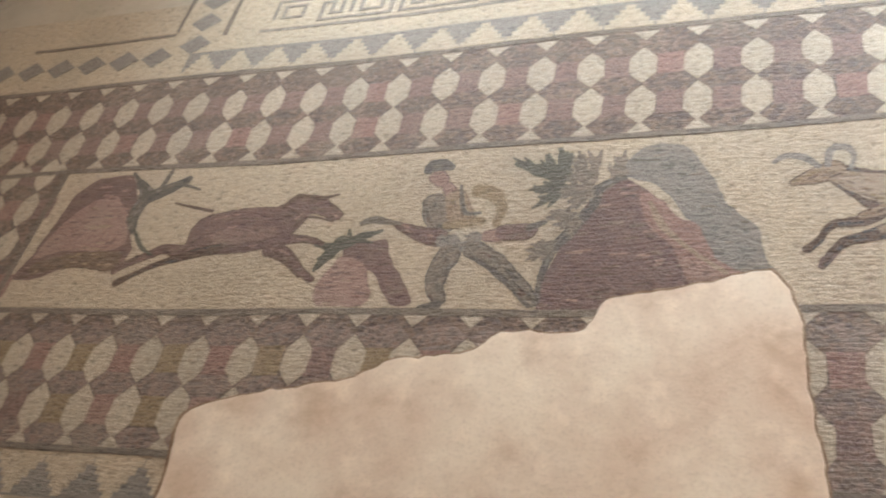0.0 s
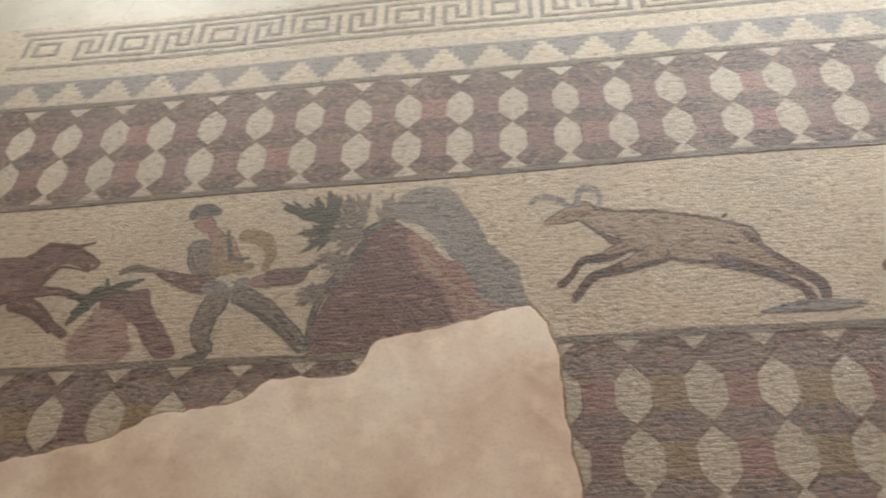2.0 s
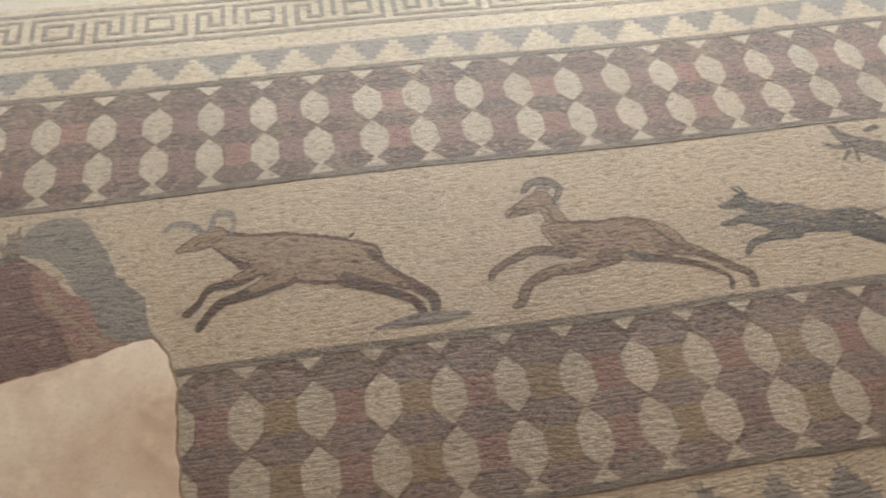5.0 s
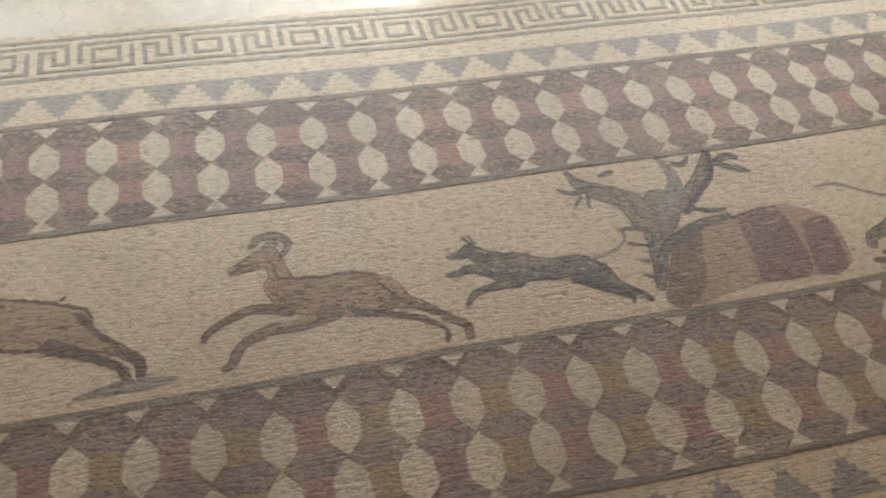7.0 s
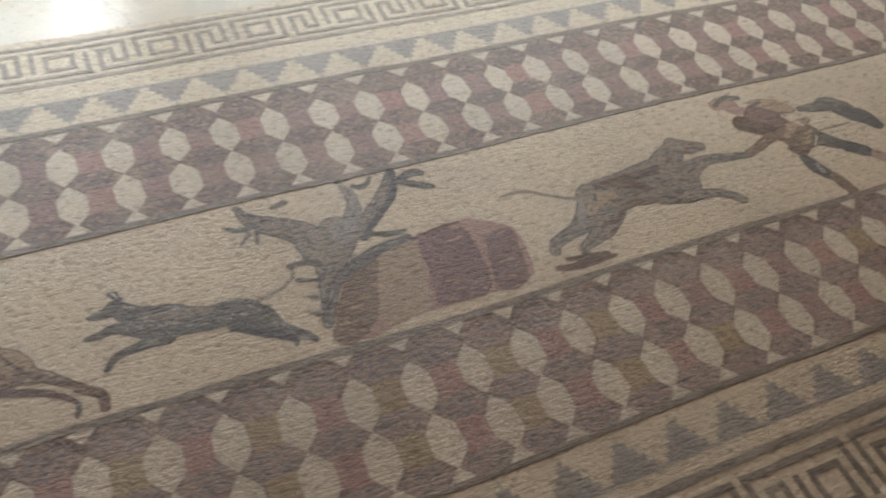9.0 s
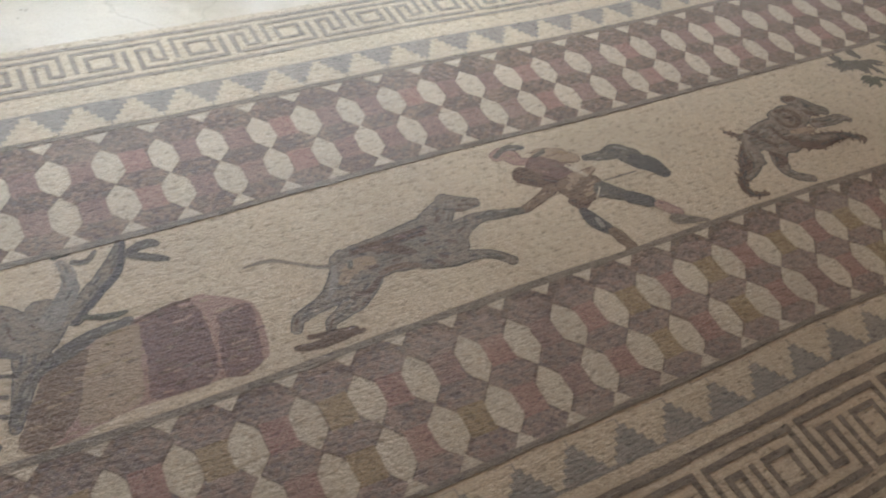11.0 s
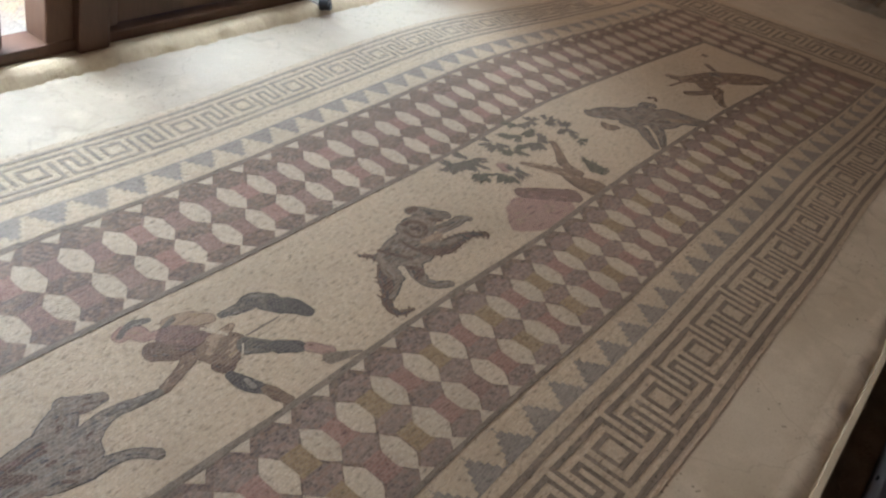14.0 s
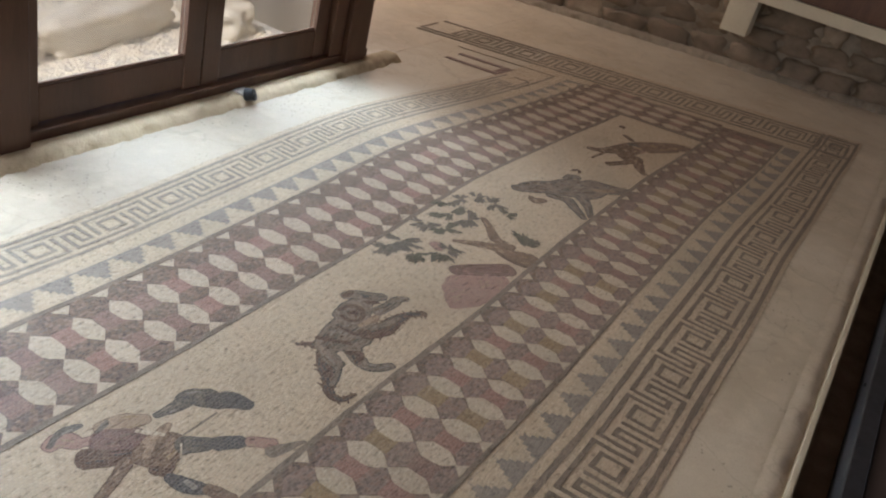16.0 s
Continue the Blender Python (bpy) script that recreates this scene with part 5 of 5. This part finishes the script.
ground()
tagged(part("yard", boxed(-12, 2.075, -0.31, 6.94, 13.9, -0.05), GRAVEL), "pale gravel yard outside the doors", "yard", kind="structure")


def gravel():
    """Loose pebbles just outside the glass."""
    bm = bmesh.new()
    r = random.Random(9)
    for i in range(14000):
        x, y = r.uniform(4.4, 7.0), r.uniform(2.3, 4.9)
        if x > 6.85:
            continue
        s = r.uniform(0.007, 0.02)
        v = [bm.verts.new((x + s * math.cos(a) * r.uniform(0.7, 1.2), y + s * math.sin(a) * r.uniform(0.7, 1.2), -0.05)) for a in (0.3, 1.6, 2.9, 4.4, 5.5)]
        t = bm.verts.new((x, y, -0.05 + s * r.uniform(0.5, 1.0)))
        for k in range(5):
            bm.faces.new((v[k], v[(k + 1) % 5], t))
    return tagged(part("gravel", bm, LIMESTONE), "loose pale pebbles outside the doors", "gravel", kind="stuff")


gravel()


def rock(name, x, y, z, sx, sy, sz, seed, mat, rz=0.0, parent=None, cuts=4, power=5.0, rough=0.3):
    """A weathered block: a squared lump with worn corners."""
    bm = bmesh.new()
    bmesh.ops.create_icosphere(bm, subdivisions=cuts, radius=1.0)
    for v in bm.verts:
        p = v.co.normalized()
        k = (abs(p.x) ** power + abs(p.y) ** power + abs(p.z) ** power) ** (-1 / power)
        k *= 1 + rough * noise.noise(p * 1.7 + Vector((seed, seed * 2, 0))) + rough * 0.5 * noise.noise(p * 4.5 + Vector((0, seed, seed)))
        v.co = Vector((p.x * sx, p.y * sy, p.z * sz)) * k * 0.5
    for f in bm.faces:
        f.smooth = True
    return part(name, bm, mat, parent, "", pose(x, y, z, 0, 0, rz))


B1 = ((5.75, 2.98, 0.04, 0.95, 0.26, 0.24, 3, 10), (5.15, 2.95, 0.0, 0.35, 0.3, 0.16, 8, 30), (6.55, 2.78, 0.03, 0.36, 0.3, 0.22, 5, 20), (6.72, 3.05, 0.06, 0.4, 0.3, 0.25, 19, -8), (6.3, 3.9, 0.12, 1.0, 0.5, 0.4, 11, -8), (5.1, 4.4, 0.12, 1.2, 0.5, 0.4, 15, 5))
for x, y, z, sx, sy, sz, seed, rz in B1:
    tagged(rock("limestone_block", x, y, z, sx, sy, sz, seed, LIMESTONE, rz), "weathered pale limestone block lying on gravel", "stone block", "blocks outside the doors")


def crumbly(name, x0, x1, y0, y1, z, mat, label, dy=0.0, rough=0.02, cell=0.012):
    """A broken edge of old mortar along a wall foot."""
    bm = bmesh.new()
    n = int((x1 - x0) / cell)
    prof = ((y0, -0.002), (y0 + 0.02, z * 0.55), (y0 + (y1 - y0) * 0.35, z), (y0 + (y1 - y0) * 0.7, z * 0.93), (y1, z * 0.9))
    rows = []
    for i in range(n + 1):
        x = x0 + (x1 - x0) * i / n
        row = []
        for k, (y, h) in enumerate(prof):
            w = noise.noise((x * 9, k * 3.1, 4)) * rough + noise.noise((x * 30, k * 3.1, 8)) * rough * 0.6
            row.append(bm.verts.new((x, y + dy * (x - x0) + (w if k < 4 else 0), h + (abs(w) * 0.5 * (k > 0) if k < 4 else 0))))
        rows.append(row)
    for r, s in zip(rows, rows[1:]):
        for k in range(4):
            bm.faces.new((r[k], s[k], s[k + 1], r[k + 1]))
    bm.faces.new(rows[0])
    bm.faces.new(rows[-1])
    bmesh.ops.recalc_face_normals(bm, faces=bm.faces)
    for f in bm.faces:
        f.smooth = len(f.verts) == 4
    return tagged(part(name, bm, mat), label, "ledge", kind="structure")


crumbly("ledge_doors", -3.7, 7.16, 1.80, 1.93, 0.04, LEDGE, "crumbling tan mortar ledge along the door sill")

# sensor on the ledge
s = empty("floor_sensor", pose(5.72, 1.835, 0.038))
part("bracket", boxed(-0.025, 0.0, 0.0, 0.06, 0.075, 0.014, bevel=0.004), WHITEPAINT, s, "white plastic bracket")
bm = bmesh.new()
bmesh.ops.create_cone(bm, cap_ends=True, segments=24, radius1=0.036, radius2=0.03, depth=0.05)
bmesh.ops.bevel(bm, geom=bm.edges[:], offset=0.004, segments=1, affect="EDGES")
part("sensor_head", bm, BLACK, s, "round black sensor head", pose(0.0, -0.022, 0.018, 75, 0, 20))
bm = bmesh.new()
bmesh.ops.create_cone(bm, cap_ends=True, segments=20, radius1=0.02, radius2=0.018, depth=0.012)
part("lens", bm, BLACK, s, "", pose(0.006, -0.05, 0.012, 75, 0, 20))
tagged(s, "small black sensor on a white bracket on the ledge", "sensor")


# end wall of rubble, standing askew
def rubble():
    a, b = Vector((9.70, 2.75, 0)), Vector((10.66, -1.6, 0))
    d = (b - a).normalized()
    ang = math.degrees(math.atan2(d.y, d.x))
    length = (b - a).length
    w = part("wall_end", boxed(-1.6, 0.015, -0.1, length + 2.6, 0.4, 3.0), MORTAR, None, "", pose(a.x, a.y, 0, 0, 0, ang))
    tagged(w, "rubble wall of brown stones in pale mortar", "wall", kind="structure")
    r = random.Random(12)
    z = 0.0
    while z < 1.25:
        h = r.uniform(0.13, 0.28)
        x = r.uniform(-0.3, 0.0)
        while x < length + 0.2:
            sw = r.uniform(0.16, 0.52)
            mat = PALESTONE if r.random() < 0.16 else STONE
            rock("stone", x + sw / 2, 0.07 + r.uniform(-0.02, 0.015), z + h / 2 + r.uniform(-0.015, 0.015), sw * 1.02, 0.16, h * r.uniform(0.9, 1.03), r.uniform(0, 90), mat, r.uniform(-4, 4), w, 3, 8.0, 0.34)
            x += sw + r.uniform(0.008, 0.035)
        z += h + 0.012
    foot = crumbly("ledge_wall", 0, length, -0.09, 0.08, 0.05, MORTAR, "pale mortar fillet along the foot of the rubble wall", rough=0.03)
    foot.matrix_basis = pose(a.x, a.y, 0, 0, 0, ang)
    return ang


rubble()
q = empty("end_walkway", pose(10.05, 0.0, 0))
part("bracket_post", boxed(-0.02, 0.27, 0.30, 0.16, 0.50, 0.60, bevel=0.008), CREAMPAINT, q, "cream painted bracket")
part("edge_beam", boxed(-0.03, -2.2, 0.60, 0.12, 0.70, 0.70, bevel=0.006), CREAMPAINT, q, "cream painted edge beam")
part("deck_fascia", boxed(-0.01, -2.2, 0.704, 0.14, 0.66, 0.95, bevel=0.006), TIMBER, q, "dark timber fascia")
tagged(q, "cream and dark timber edge of a raised walkway on the wall", "walkway edge")

# near edge: plaster lip, cream trim, sunken strip, rail and boards of the visitors' walkway
lip = crumbly("ledge_near", -3.7, 10.4, -1.235, -1.15, 0.012, SCREED, "worn plaster lip at the mosaic's edge", rough=0.012)
tagged(part("trim_near", boxed(-3.7, -1.262, -0.14, 10.4, -1.237, 0.016, bevel=0.004), CREAMPAINT), "narrow cream edging strip beside the mosaic", "trim", kind="structure")
tagged(part("channel", boxed(-3.7, -1.60, -0.2, 10.4, -1.264, -0.10), MORTAR), "dusty grey channel below the mosaic edge", "channel", kind="structure")
rail = empty("walkway_edge_rail")
part("angle_web", boxed(-3.7, -1.392, -0.09, 10.3, -1.38, 0.10, bevel=0.003), BLACK, rail)
part("angle_flange", boxed(-3.7, -1.44, 0.102, 10.3, -1.38, 0.112, bevel=0.003), BLACK, rail)
for i in range(14):
    bm = bmesh.new()
    bmesh.ops.create_cone(bm, cap_ends=True, segments=10, radius1=0.009, radius2=0.007, depth=0.008)
    part("bolt", bm, BLACK, rail, "", pose(-3.2 + i, -1.376, 0.03, 90, 0, 0))
tagged(rail, "black steel edge angle of the visitors' walkway", "edge rail")
for i in range(9):
    y = -1.445 - i * 0.145
    tagged(part("walkway_board", boxed(-3.7, y - 0.14, 0.06, 10.2, y, 0.10, bevel=0.004), BOARD), "dark stained walkway board", "board", "boards of the walkway")
tagged(part("walkway_base", boxed(-3.75, -3.95, -0.3, 10.3, -2.76, 0.06), BOARD), "dark boarded visitor walkway", "walkway", kind="structure")
